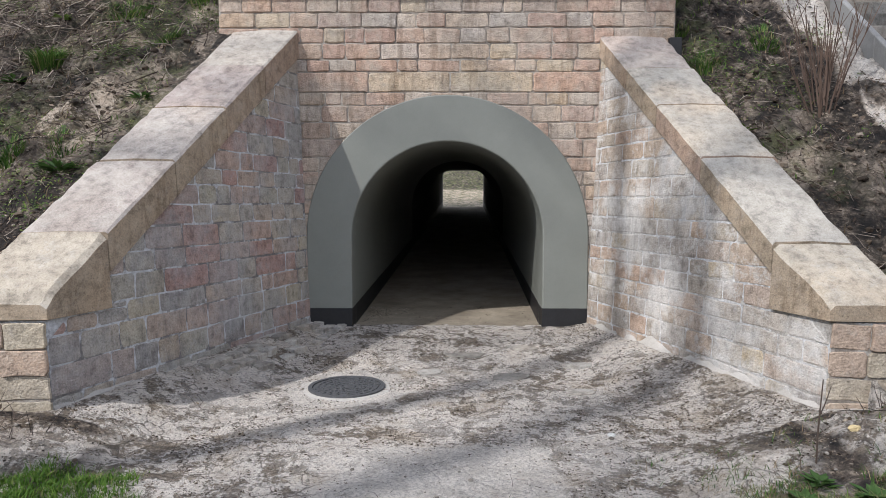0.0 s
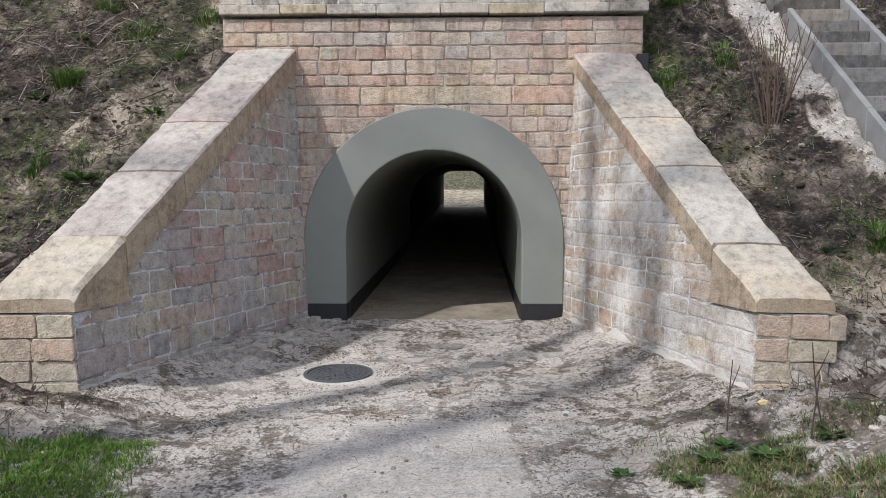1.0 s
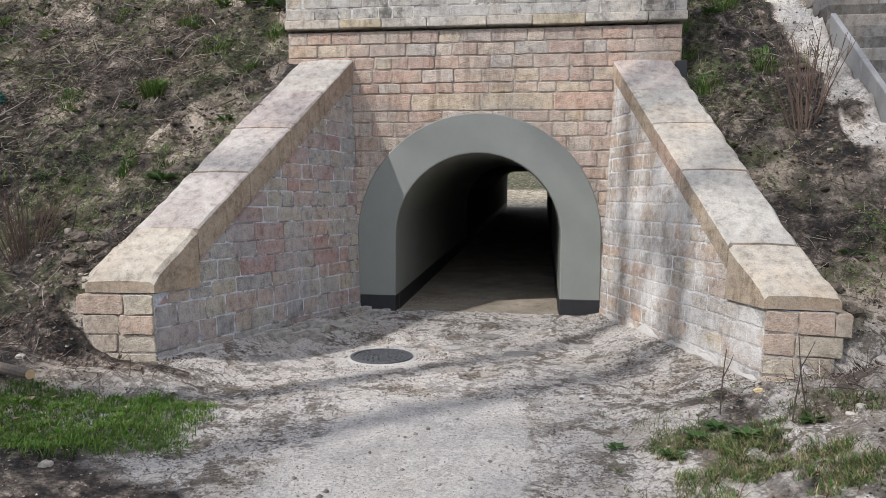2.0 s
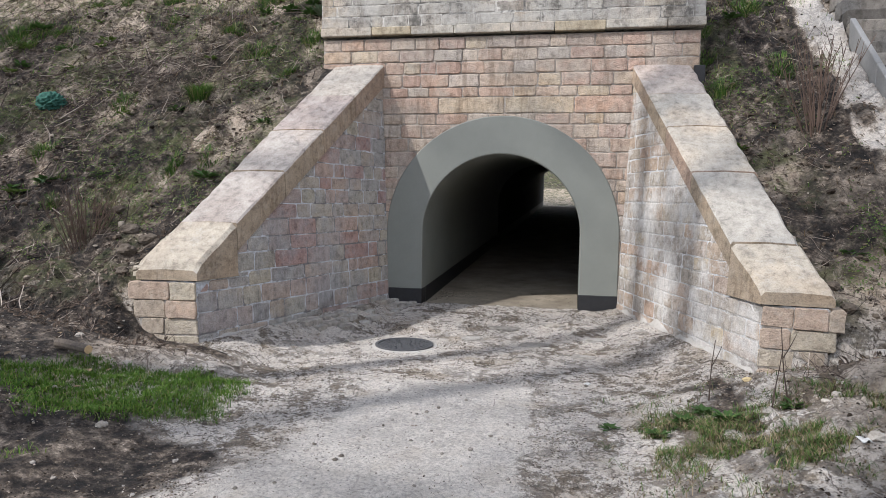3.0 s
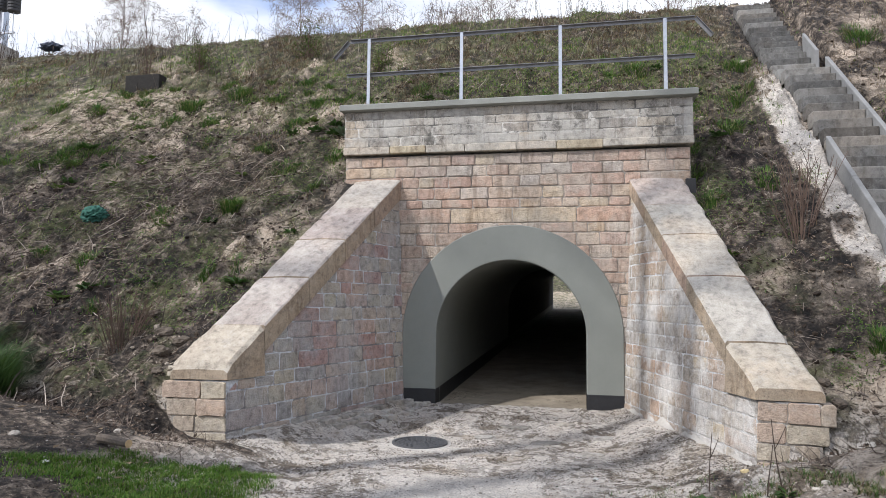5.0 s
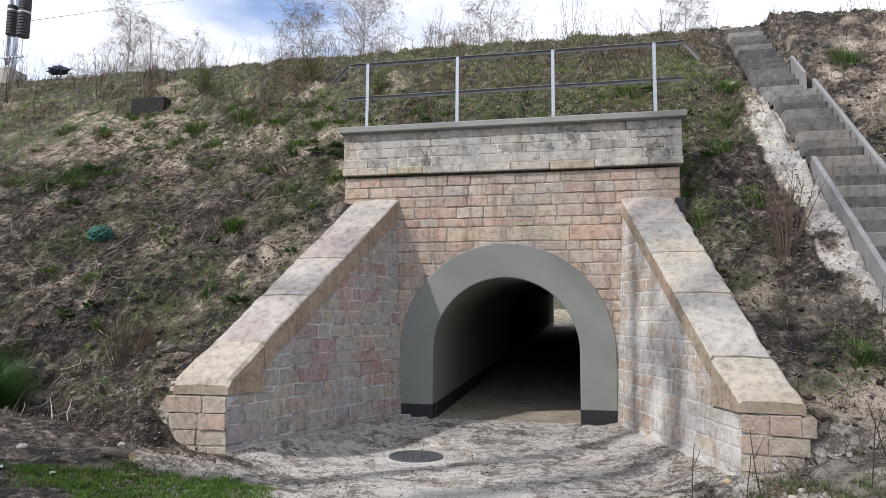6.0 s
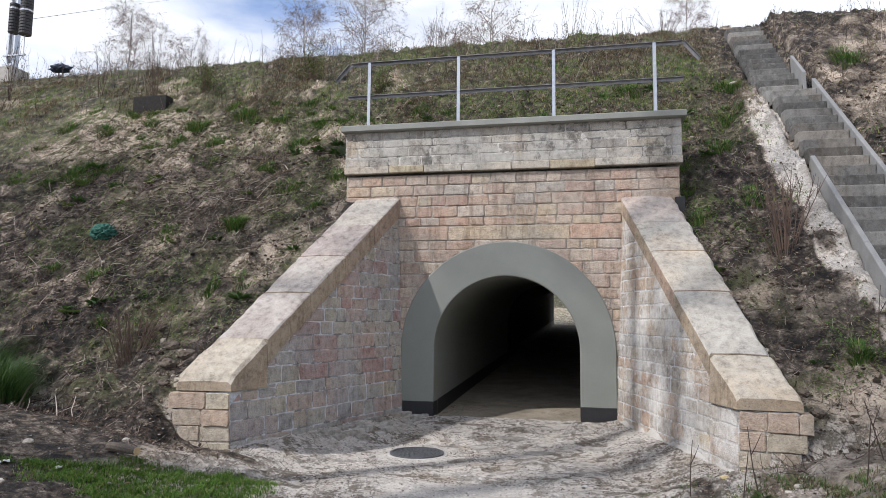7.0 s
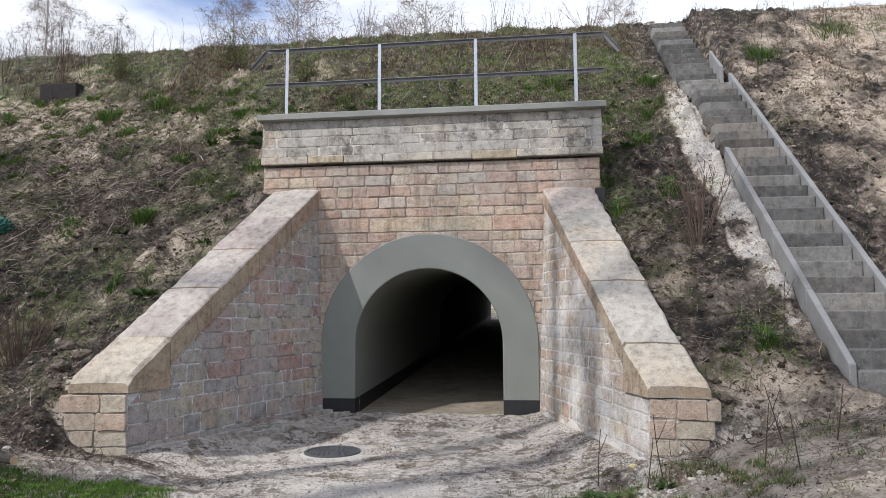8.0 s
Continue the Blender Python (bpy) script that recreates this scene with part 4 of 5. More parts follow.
def disc(bm, r0, r1, z0, z1, steps=48, cx=MX, cy=MY, ragged=0.0):
    rows = []
    for r, z in ((r0, z0), (r0, z1), (r1, z1), (r1, z0)):
        rag = lambda a: ragged * noise.noise(Vector((math.cos(a) * 3, math.sin(a) * 3, 0.5))) * 2 if r == r1 else 0
        drop = 0.006 if ragged and r == r1 else 0
        rows.append([bm.verts.new((cx + (r + rag(a)) * math.cos(a), cy + (r + rag(a)) * math.sin(a), z - drop)) for a in [math.tau * i / steps for i in range(steps)]])
    for a, b in zip(rows, rows[1:] + rows[:1]):
        for i in range(steps):
            bm.faces.new((a[i], a[(i + 1) % steps], b[(i + 1) % steps], b[i]))
    return bm


manhole = empty("manhole_cover", "round cast iron manhole cover in a pale concrete collar", "manhole", (0, 0, 0))
part("collar", disc(bmesh.new(), 0.335, 0.41, mz - 0.1, mz - 0.009, ragged=0.03), M_collar, manhole, "pale concrete collar")
part("frame_ring", disc(bmesh.new(), 0.30, 0.335, mz - 0.08, mz + 0.006), M_iron, manhole)
bm = bmesh.new()
bmesh.ops.create_cone(bm, cap_ends=True, segments=48, radius1=0.296, radius2=0.296, depth=0.05, matrix=Matrix.Translation((MX, MY, mz - 0.028)))
plate = part("cover_plate", bm, M_iron, manhole)
bm = bmesh.new()
for q in bm.verts:
    q.tag = True
for r, k in ((0.06, 6), (0.11, 10), (0.16, 14), (0.21, 20), (0.262, 24)):
    for i in range(k):
        a = math.tau * (i + 0.3 * k) / k
        s = bmesh.new()
        bmesh.ops.create_cube(s, size=1, matrix=pose(MX + r * math.cos(a), MY + r * math.sin(a), mz, 0, 0, math.degrees(a)) @ Matrix.Diagonal((0.032, min(0.05, 0.8 * math.tau * r / k), 0.009, 1)))
        me = bpy.data.meshes.new("tmp")
        s.to_mesh(me)
        bm.from_mesh(me)
        bpy.data.meshes.remove(me)
        s.free()
part("tread_pattern", bm, M_iron, plate)

# ---- embankment stair ----
stair = empty("stair", "precast grey concrete stair up the embankment", "stair", (0, 0, 0), "structure")
SX0, SX1 = 4.46, 5.18
N1 = 26


def step(x0, x1, y, z):
    bm = box(x0, x1, y, y + RUN + 0.06, z - RISE - 0.05, z, bev=0.014)
    part("step", bm, M_step, stair)


for i in range(N1):
    step(SX0, SX1, SY + RUN * i, SZ + RISE * (i + 1))
ly, lz = SY + RUN * N1, SZ + RISE * N1
part("landing", box(SX0 - 0.05, SX1, ly, ly + 0.38, lz - 0.15, lz + 0.07, bev=0.008), M_concrete, stair)
for i in range(13):
    step(SX0 - 0.06, SX1 - 0.06, ly + 0.333 + RUN * i, lz + 0.071 + (RISE + 0.004) * (i + 1))


def cheek(x0, x1, ya, yb):
    """Cheek panels beside the steps, in lengths."""
    k = max(1, round((yb - ya) / 0.78))
    line = lambda y: 1.17 + 0.85 * (y - 4.5)
    for i in range(k):
        p, q = ya + (yb - ya) * i / k, ya + (yb - ya) * (i + 1) / k - 0.006
        bm = bmesh.new()
        a = [bm.verts.new((x, y, z)) for x in (x0, x1) for y, z in ((p, line(p) - (0.36 if ya < 9 else 0.75) if (i or ya > 9) else line(p) - 0.34), (p, line(p)), (q, line(q)), (q, line(q) - (0.36 if ya < 9 else 0.75)))]
        for f in ((0, 1, 2, 3), (7, 6, 5, 4), (0, 4, 5, 1), (1, 5, 6, 2), (2, 6, 7, 3), (3, 7, 4, 0)):
            bm.faces.new([a[j] for j in f])
        bmesh.ops.bevel(bm, geom=bm.edges[:], offset=0.008, segments=1, affect="EDGES")
        part("cheek_panel", bm, M_cheek, stair, "smooth grey concrete cheek panel")


cheek(4.385, 4.455, 4.5, 7.96)
cheek(5.185, 5.255, 4.5, 10.25)
cheek(5.125, 5.185, 10.5, 11.2)

membrane = finish("wall_membrane", box(W1 - 0.08, W1 + 0.06, WALL_Y - 0.07, WALL_Y - 0.012, 3.0, 3.50, bev=0.01), M_black)
tagged(membrane, "black waterproof membrane on the portal wall side", "membrane", kind="structure")

bm = bmesh.new()
bmesh.ops.create_cube(bm, size=1)
bmesh.ops.subdivide_edges(bm, edges=bm.edges[:], cuts=4, use_grid_fill=True)
for v in bm.verts:
    c = v.co.copy()
    v.co = Vector((-3.28 + c.x * 0.36, 4.80 + c.y * 0.66, 1.0 + c.z * 0.34 + max(0, c.z) * (0.85 * c.y - 0.16 * max(0, -c.x - 0.1))))
    v.co += Vector((noise.noise(v.co * 4), noise.noise(v.co * 4 + Vector((5, 0, 0))), noise.noise(v.co * 4 + Vector((0, 9, 0))))) * 0.03
part("coping_end_block", bm, M_end, wing_left, smooth=True)

# ---- planting helpers ----
def on(x, y, lift=0.0):
    return Vector((x, y, height(x, y) + lift))


def rnd(a, b):
    return random.uniform(a, b)


def twig_points(p, d, length, wander, n=4):
    pts = [p.copy()]
    for i in range(n):
        d = (d + Vector((rnd(-1, 1), rnd(-1, 1), rnd(-1, 1))) * wander).normalized()
        pts.append(pts[-1] + d * length / n)
    return pts


def outside_walls(x, y):
    """True on open earth, clear of walls, stair and forecourt."""
    if 4.3 < x < 5.32 and 4.2 < y < 14.2:
        return False
    if y > 4.3 and y < 8.35:
        f = (WALL_Y - min(y, WALL_Y)) / 3.35
        if -2.62 - 0.86 * f < x < 2.52 + 0.66 * f:
            return False
    return True


# ---- trees ----
def branch(soup, buds, p, d, length, r, level, droop, spread, twiggy=6):
    pts = twig_points(p, d, length, 0.12 + 0.05 * level, 5)
    soup.tube(pts, r, r * 0.35, 4 if r > 0.02 else 3)
    if level == 0:
        for q in pts[2:]:
            for _ in range(2):
                a = Vector((rnd(-1, 1), rnd(-1, 1), rnd(-1, 0.6))).normalized()
                buds.leaf(q + a * 0.02, a, Vector((0, 0, 1)), rnd(0.03, 0.06), rnd(0.012, 0.02))
        return
    for i in range(6 if level > 1 else twiggy):
        k = rnd(0.25, 1.0)
        q = pts[0].lerp(pts[-1], k) if k < 0.2 else pts[min(4, int(k * 5))].lerp(pts[min(5, int(k * 5) + 1)], rnd(0, 1))
        side = Vector((rnd(-1, 1), rnd(-1, 1), rnd(-0.5, 0.7))).normalized()
        nd = (d * (1 - spread) + side * spread + Vector((0, 0, -droop if level == 1 else 0.1))).normalized()
        branch(soup, buds, q, nd, length * rnd(0.4, 0.62), r * 0.45, level - 1, droop, spread, twiggy)


def bare_tree(name, seed, tall, r, words, bark, place, limbs=16, low=0.3, droop=0.5, spread=0.6, category="tree", twiggy=6):
    random.seed(seed)
    tree = empty(name, words, category, (0, 0, 0))
    trunk, crown, buds = Soup(), Soup(), Soup()
    pts = [Vector((0, 0, -0.4))]
    for i in range(8):
        pts.append(pts[-1] + Vector((rnd(-0.12, 0.12), rnd(-0.12, 0.12), (tall + 0.4) / 8)))
    trunk.tube(pts, r, r * 0.3, 7)
    for i in range(limbs):
        k = low + (0.97 - low) * (i + rnd(0, 1)) / limbs
        s = k * 8
        j = min(7, int(s))
        p = pts[j].lerp(pts[j + 1], s - j)
        a = rnd(0, math.tau)
        d = Vector((math.cos(a) * 0.8, math.sin(a) * 0.8, rnd(0.5, 1.0))).normalized()
        branch(crown, buds, p, d, tall * (0.34 - 0.22 * k) * rnd(0.8, 1.2), r * (0.42 - 0.25 * k), 2, droop, spread, twiggy)
    trunk.make("trunk", bark, tree)
    c = tagged(crown.make("crown", M_birch_twig if bark is M_birch else M_switch, tree), kind="stuff")
    tagged(buds.make("bud_cover", M_budleaf, c), kind="stuff")
    tree.location = place
    return tree


birch = bare_tree("birch_tree", 3, 12.0, 0.085, "leafless birch tree with fine drooping twigs behind the crest", M_birch, (-22.6, 28, 6.0), 34, 0.35, twiggy=11)
birch["group"] = "birches behind the crest"
for x, y, z, s, a in ((-20.4, 30, 6.0, 0.90, 80), (-12.7, 28, 6.0, 0.92, 200), (-9.3, 28, 6.0, 0.97, 310), (-2.8, 26, 6.0, 0.80, 40), (-26.5, 30, 5.0, 0.86, 140), (4.6, 20, 7.0, 0.46, 15), (-5.6, 30, 6.5, 0.82, 260)):
    copy_thing(birch, pose(x, y, z, 0, 0, a) @ Matrix.Scale(s, 4))

slim = bare_tree("bare_tree", 11, 20.0, 0.23, "tall slim leafless tree on the verge behind the path", M_bark, (-9.7, -2.5, 0.9), 6, 0.62, 0.1, 0.4, twiggy=3)
slim["group"] = "trees on the verge"
for x, y, s, a in ((-9.2, -3.7, 0.95, 100), (-9.7, -8.3, 0.9, 200), (-14.4, -7.9, 1.05, 300), (-17.1, -4.2, 1.1, 20), (-12.2, -10.0, 1.0, 160)):
    copy_thing(slim, pose(x, y, 0.2 + 0.2 * max(0, -x - 1.6) * 0.5, 0, 0, a) @ Matrix.Scale(s, 4))

leafless = bare_tree("bare_tree", 29, 12.0, 0.16, "bushy leafless tree on the verge beside the bank", M_bark, (-14.2, 0.2, 1.6), 15, 0.3, 0.1, 0.55, twiggy=7)
leafless["group"] = "trees on the verge"
for x, y, s, a in ((-16.5, 2.6, 1.1, 240), (-9.8, -3.6, 0.7, 310)):
    copy_thing(leafless, pose(x, y, 1.4, 0, 0, a) @ Matrix.Scale(s, 4))

# ---- bushes and plants on the bank ----


def shrub(name, place, stems, tall, spread, words, mat=None, r=0.006):
    thing = empty(name, words, "shrub")
    for i in range(stems):
        s = Soup()
        a, k = rnd(0, math.tau), rnd(0, 1) ** 0.7
        p = on(place[0] + math.cos(a) * 0.16 * k * spread * 2, place[1] + math.sin(a) * 0.16 * k * spread * 2, -0.05)
        d = Vector((math.cos(a) * spread * k, math.sin(a) * spread * k, 1)).normalized()
        length = tall * rnd(0.55, 1.0)
        pts = twig_points(p, d, length, 0.06, 6)
        s.tube(pts, r, r * 0.35)
        for _ in range(4):
            j = random.randint(2, 5)
            e = (d + Vector((rnd(-1, 1), rnd(-1, 1), 0.2)) * 0.5).normalized()
            s.tube(twig_points(pts[j], e, length * rnd(0.12, 0.3), 0.08, 3), r * 0.5, r * 0.25)
        s.make("stem", mat or M_switch, thing)
    return thing


random.seed(21)
shrub("bare_shrub", (3.62, 6.62), 26, 1.15, 0.42, "leafless multi-stemmed shrub on the earth bank beside the stair", M_switch, 0.010)
shrub("bare_shrub", (-4.45, 5.0), 60, 0.85, 0.5, "small dry twiggy shrub at the foot of the bank", r=0.005)
def leafy_shrub(x, y, r, tall, n, words):
    s, f = Soup(), Soup()
    for i in range(26):
        a, k = rnd(0, math.tau), rnd(0, 1)
        d = Vector((math.cos(a) * 0.5 * k, math.sin(a) * 0.5 * k, 1)).normalized()
        pts = twig_points(on(x + math.cos(a) * r * 0.3 * k, y + math.sin(a) * r * 0.3 * k, -0.05), d, tall * rnd(0.6, 1.0), 0.1, 6)
        s.tube(pts, 0.008, 0.003)
        for q in range(n):
            j = random.randint(1, 5)
            p = pts[j].lerp(pts[j + 1], rnd(0, 1)) + Vector((rnd(-1, 1), rnd(-1, 1), rnd(-1, 1))) * r * 0.3
            f.leaf(p, Vector((rnd(-1, 1), rnd(-1, 1), rnd(-0.3, 1))).normalized(), Vector((0, 0, 1)), rnd(0.03, 0.06), rnd(0.01, 0.02))
    thing = empty("leafy_shrub", words, "shrub")
    tagged(s.make("stem_growth", M_switch, thing), kind="stuff")
    tagged(f.make("foliage", M_fresh, thing), kind="stuff")


leafy_shrub(-5.4, 12.5, 0.6, 1.1, 34, "shrub with fresh spring leaves on the upper bank")
leafy_shrub(-8.2, 12.3, 0.5, 0.8, 26, "small shrub with sparse spring leaves near the slab")
leafy_shrub(-3.3, 11.6, 0.45, 0.6, 22, "low leafing shrub behind the parapet")
shrub("bare_shrub", (-9.4, 12.0), 7, 2.3, 0.25, "tall thin leafless sapling shrub on the bank", r=0.010)
shrub("bare_shrub", (-14.4, 12.6), 4, 2.0, 0.2, "tall dark leafless stems near the mast", r=0.012)
shrub("bare_shrub", (-2.6, 14.0), 9, 1.5, 0.4, "leafless brush on the embankment crest")
shrub("bare_shrub", (0.9, 14.0), 7, 1.7, 0.4, "tall leafless brush on the embankment crest")
shrub("bare_shrub", (3.1, 14.1), 22, 0.9, 0.8, "dense leafless brush on the embankment crest")
shrub("bare_shrub", (-11.5, 12.6), 12, 1.6, 0.5, "leafless shrub near the embankment crest")


def tuft(soup, x, y, n, tall, wide, lean=0.6, w=0.004):
    for _ in range(n):
        a, k = rnd(0, math.tau), wide * rnd(0, 1) ** 0.6
        px, py = x + math.cos(a) * k, y + math.sin(a) * k
        t = tall * rnd(0.5, 1.0)
        soup.blade(on(px, py, -0.01), a + rnd(-0.8, 0.8), t, w * rnd(0.7, 1.3), t * lean * rnd(0.2, 1.0))


def grass_tuft(x, y, n, tall, wide, words="clump of green grass on the bare earth bank"):
    s = Soup()
    tuft(s, x, y, int(n * 1.7), tall, wide * 0.8, 1.25, 0.0055)
    thing = empty("grass_tuft", words, "grass", group="grass tufts on the bank")
    tagged(s.make("foliage", M_weed if tall > 0.5 else M_rough, thing), kind="stuff")


random.seed(5)
BANK_TUFTS = ((-4.35, 7.25, 320, 0.24, 0.17), (-7.2, 10.5, 260, 0.28, 0.30), (-6.3, 10.9, 200, 0.26, 0.3), (-3.95, 5.95, 110, 0.14, 0.14), (-3.55, 6.05, 50, 0.12, 0.16),
              (-3.1, 8.4, 120, 0.16, 0.2), (-3.2, 7.7, 90, 0.13, 0.14), (-8.9, 8.9, 180, 0.22, 0.3), (-5.4, 7.0, 90, 0.16, 0.2), (-6.0, 6.2, 100, 0.17, 0.2),
              (3.85, 5.05, 150, 0.13, 0.13), (3.3, 8.9, 150, 0.16, 0.25), (3.7, 9.9, 160, 0.18, 0.3), (3.9, 11.0, 240, 0.2, 0.3), (6.2, 11.4, 260, 0.2, 0.4), (8.0, 12.4, 200, 0.2, 0.5))
TALL_TUFTS = ((-5.7, 4.3, 500, 0.6, 0.35), (-5.35, 3.9, 500, 0.6, 0.35), (-6.1, 3.8, 500, 0.7, 0.45), (-6.4, 4.6, 400, 0.6, 0.4))
for x, y, n, h, w in BANK_TUFTS:
    grass_tuft(x, y, n, h, w)
for x, y, n, h, w in TALL_TUFTS:
    grass_tuft(x, y, n, h, w, "tall dense clump of dark green grass at the bank foot")
made = 0
while made < 70:
    x, y = rnd(-11.0, 3.9), rnd(5.2, 11.6)
    if outside_walls(x, y) and random.random() < 0.15 + 0.85 * smooth(6.5, 10.0, y):
        big = rnd(0.6, 1.4)
        grass_tuft(x, y, int(130 * big), 0.13 * big, 0.20 * big)
        made += 1


def rosette(name, x, y, n, size, mat, words, category="plant", rise=0.5):
    c = on(x, y, 0.0)
    thing = empty(name, words, category)
    for i in range(n):
        s = Soup()
        a = rnd(0, math.tau)
        d = Vector((math.cos(a), math.sin(a), rnd(0.1, 1.1) * rise)).normalized()
        s.leaf(c + Vector((math.cos(a), math.sin(a), 0)) * size * rnd(0, 0.4) + Vector((0, 0, rnd(0, size * 0.35))), d, Vector((0, 0, 1)), size * rnd(0.6, 1.1), size * rnd(0.14, 0.24))
        s.make("leaf", mat, thing)
    return thing


WEEDS = ((-3.8, 9.2, 60, 0.17), (-3.3, 8.9, 60, 0.16), (-4.3, 9.3, 50, 0.15), (-3.5, 9.4, 50, 0.16), (-7.6, 8.6, 36, 0.2), (-8.6, 9.2, 40, 0.22), (-3.4, 5.75, 34, 0.17),
         (-3.05, 6.6, 24, 0.12), (3.05, 8.5, 26, 0.16), (1.75, 3.2, 40, 0.09), (2.0, 3.05, 46, 0.10), (1.25, 3.25, 18, 0.08), (2.45, 3.2, 30, 0.09), (1.9, 3.35, 40, 0.09), (1.55, 3.0, 30, 0.08))
for x, y, n, z in WEEDS:
    rosette("weed_plant", x, y, n, z, M_weed, "low dark green leafy weed rooted in the bank")["group"] = "weeds on the bank"
rosette("broad_leaf_plant", -3.02, 8.75, 40, 0.24, M_sage, "pale grey-green broad-leaved plant beside the parapet", rise=0.9)
made = 0
while made < 44:
    x, y = rnd(-9.5, 4.0), rnd(5.0, 11.0)
    if outside_walls(x, y) and random.random() < 0.3 + 1.4 * fbm(x + 3, y - 4, 0.75, 3):
        rosette("weed_plant", x, y, random.randint(14, 24), rnd(0.08, 0.17), M_weed if random.random() < 0.65 else M_fresh, "small green leafy weed sprouting from the bank")["group"] = "weeds on the bank"
        made += 1

# a discarded cloth on the bank
bm = bmesh.new()
bmesh.ops.create_icosphere(bm, subdivisions=5, radius=1)
for v in bm.verts:
    q = v.co.copy()
    g = Vector((q.x * 1.2 + q.z, q.y * 3.2, q.z * 2.6 - q.x))
    fold = (0.4 - abs(noise.noise(g * 1.3))) * 0.55 + (0.35 - abs(noise.noise(g * 2.7 + Vector((3, 1, 2))))) * 0.4
    k = 0.7 + fold
    v.co = Vector((q.x * 0.24 * k, q.y * 0.17 * k, q.z * 0.17 * k))
bmesh.ops.transform(bm, matrix=Matrix.Translation(on(-6.66, 7.11, 0.07)), verts=bm.verts)
tagged(finish("discarded_cloth", bm, M_cloth, smooth=True), "crumpled faded green cloth lying on the bank", "cloth")

# ---- loose cover: grass, twigs, litter ----


def stuff(name, soup, mat, words, category):
    return tagged(soup.make(name, mat), words, category, kind="stuff")


random.seed(8)
lawn = Soup()
while len(lawn.f) < 95000:
    x, y = rnd(-6.0, -1.4), rnd(0.4, 3.95)
    e = fbm(x, y, 1.5, 3) * 0.35
    a = smooth(0.0, 0.3, min(3.80 + 0.9 * max(-1.3, min(0.0, x + 2.3)) - y, y - 2.2 - 0.5 * max(0.0, x + 2.6), -1.7 - x) + e * 0.8)
    b = smooth(0.0, 0.4, min(1.8 - y, y - 0.5, -2.0 - x) + e - 0.1)
    if random.random() < max(a, b):
        t = rnd(0.02, 0.062)
        lawn.blade(on(x, y, -0.008), rnd(0, 6.3), t, 0.0036, t * rnd(0.3, 1.4))
stuff("lawn_grass", lawn, M_lawn, "patch of short bright green grass beside the path", "grass")

verge, straw = Soup(), Soup()
while len(verge.f) < 15000:
    x, y = rnd(1.15, 4.0), rnd(1.9, 4.1)
    d = math.hypot((x - 2.1) / 0.95, (y - 2.85) / 0.55)
    d2 = math.hypot((x - 2.45) / 0.6, (y - 2.45) / 0.35)
    if random.random() < (max(1 - d, 1 - d2, -0.2) + 0.25) * smooth(-0.15, 0.3, fbm(x, y, 3.4, 3)):
        t = rnd(0.02, 0.07)
        (verge if random.random() < 0.58 else straw).blade(on(x, y, -0.008), rnd(0, 6.3), t, 0.0028, t * rnd(0.5, 1.8))
stuff("verge_grass", verge, M_rough, "thin green grass and moss beside the path", "grass")
stuff("verge_straw", straw, M_dry, "dry straw among the verge grass", "grass")

slope_green, slope_dry = Soup(), Soup()
while len(slope_green.f) + len(slope_dry.f) < 190000:
    x, y = rnd(-16, 9.5), 4.6 + 10.2 * random.random() ** 0.72
    if not outside_walls(x, y):
        continue
    n1 = fbm(x, y, 0.55, 4)
    dense = (0.2 + 0.8 * smooth(-0.15, 0.25, fbm(x, y + 30, 0.9, 3))) * smooth(8.2, 11.0, y + n1 * 2.0) * (1 - 0.75 * smooth(2.6, 5.4, x)) + 0.10
    if x > 5.3:
        dense = 0.16 + 0.4 * smooth(0.05, 0.4, n1)
    if abs(x) < 3.2 and y > 8.2:
        dense = max(dense, 0.35 + 0.5 * smooth(-0.1, 0.2, fbm(x, y, 1.2, 3)))
    dense *= 1 - 0.85 * math.exp(-(((x + 9.3) / 1.7) ** 2 + ((y - 10.5) / 0.9) ** 2))
    if random.random() > dense:
        continue
    greenish = 0.42 + 1.9 * fbm(x + 40, y, 0.7, 3) + (0.35 if (abs(x) < 3.4 and y < 11.5) else 0) - 0.25 * smooth(11.5, 13.5, y) - (0.3 if x > 5.3 else 0)
    if random.random() < greenish:
        t = rnd(0.03, 0.095)
        slope_green.blade(on(x, y, -0.01), rnd(0, 6.3), t, 0.006, t * rnd(0.2, 0.9))
    else:
        t = rnd(0.03, 0.12)
        slope_dry.blade(on(x, y, -0.01), rnd(0, 6.3), t, 0.005, t * rnd(0.4, 1.6))
stuff("bank_grass", slope_green, M_bank, "rough green grass over the upper embankment", "grass")
stuff("bank_straw", slope_dry, M_dry, "dry matted grass over the upper embankment", "grass")

stalks = Soup()
for _ in range(1500):
    x, y = rnd(-18, 8.5), rnd(11.3, 14.9)
    if not outside_walls(x, y) or random.random() > 0.4 + fbm(x, y, 0.5, 3) + 0.2 * smooth(13, 14.5, y):
        continue
    t = rnd(0.25, 0.95) * (1.0 if x < 3 else 0.6)
    pts = twig_points(on(x, y, -0.03), Vector((rnd(-0.3, 0.3), rnd(-0.3, 0.3), 1)).normalized(), t, 0.10, 4)
    stalks.tube(pts, 0.006, 0.003)
    for _ in range(4):
        j = random.randint(1, 4)
        stalks.tube(twig_points(pts[j], Vector((rnd(-1, 1), rnd(-1, 1), rnd(0.2, 1.2))).normalized(), t * rnd(0.15, 0.4), 0.15, 2), 0.003, 0.002)
stuff("dry_stalks", stalks, M_twig, "dead upright weed stalks along the embankment crest", "weeds")

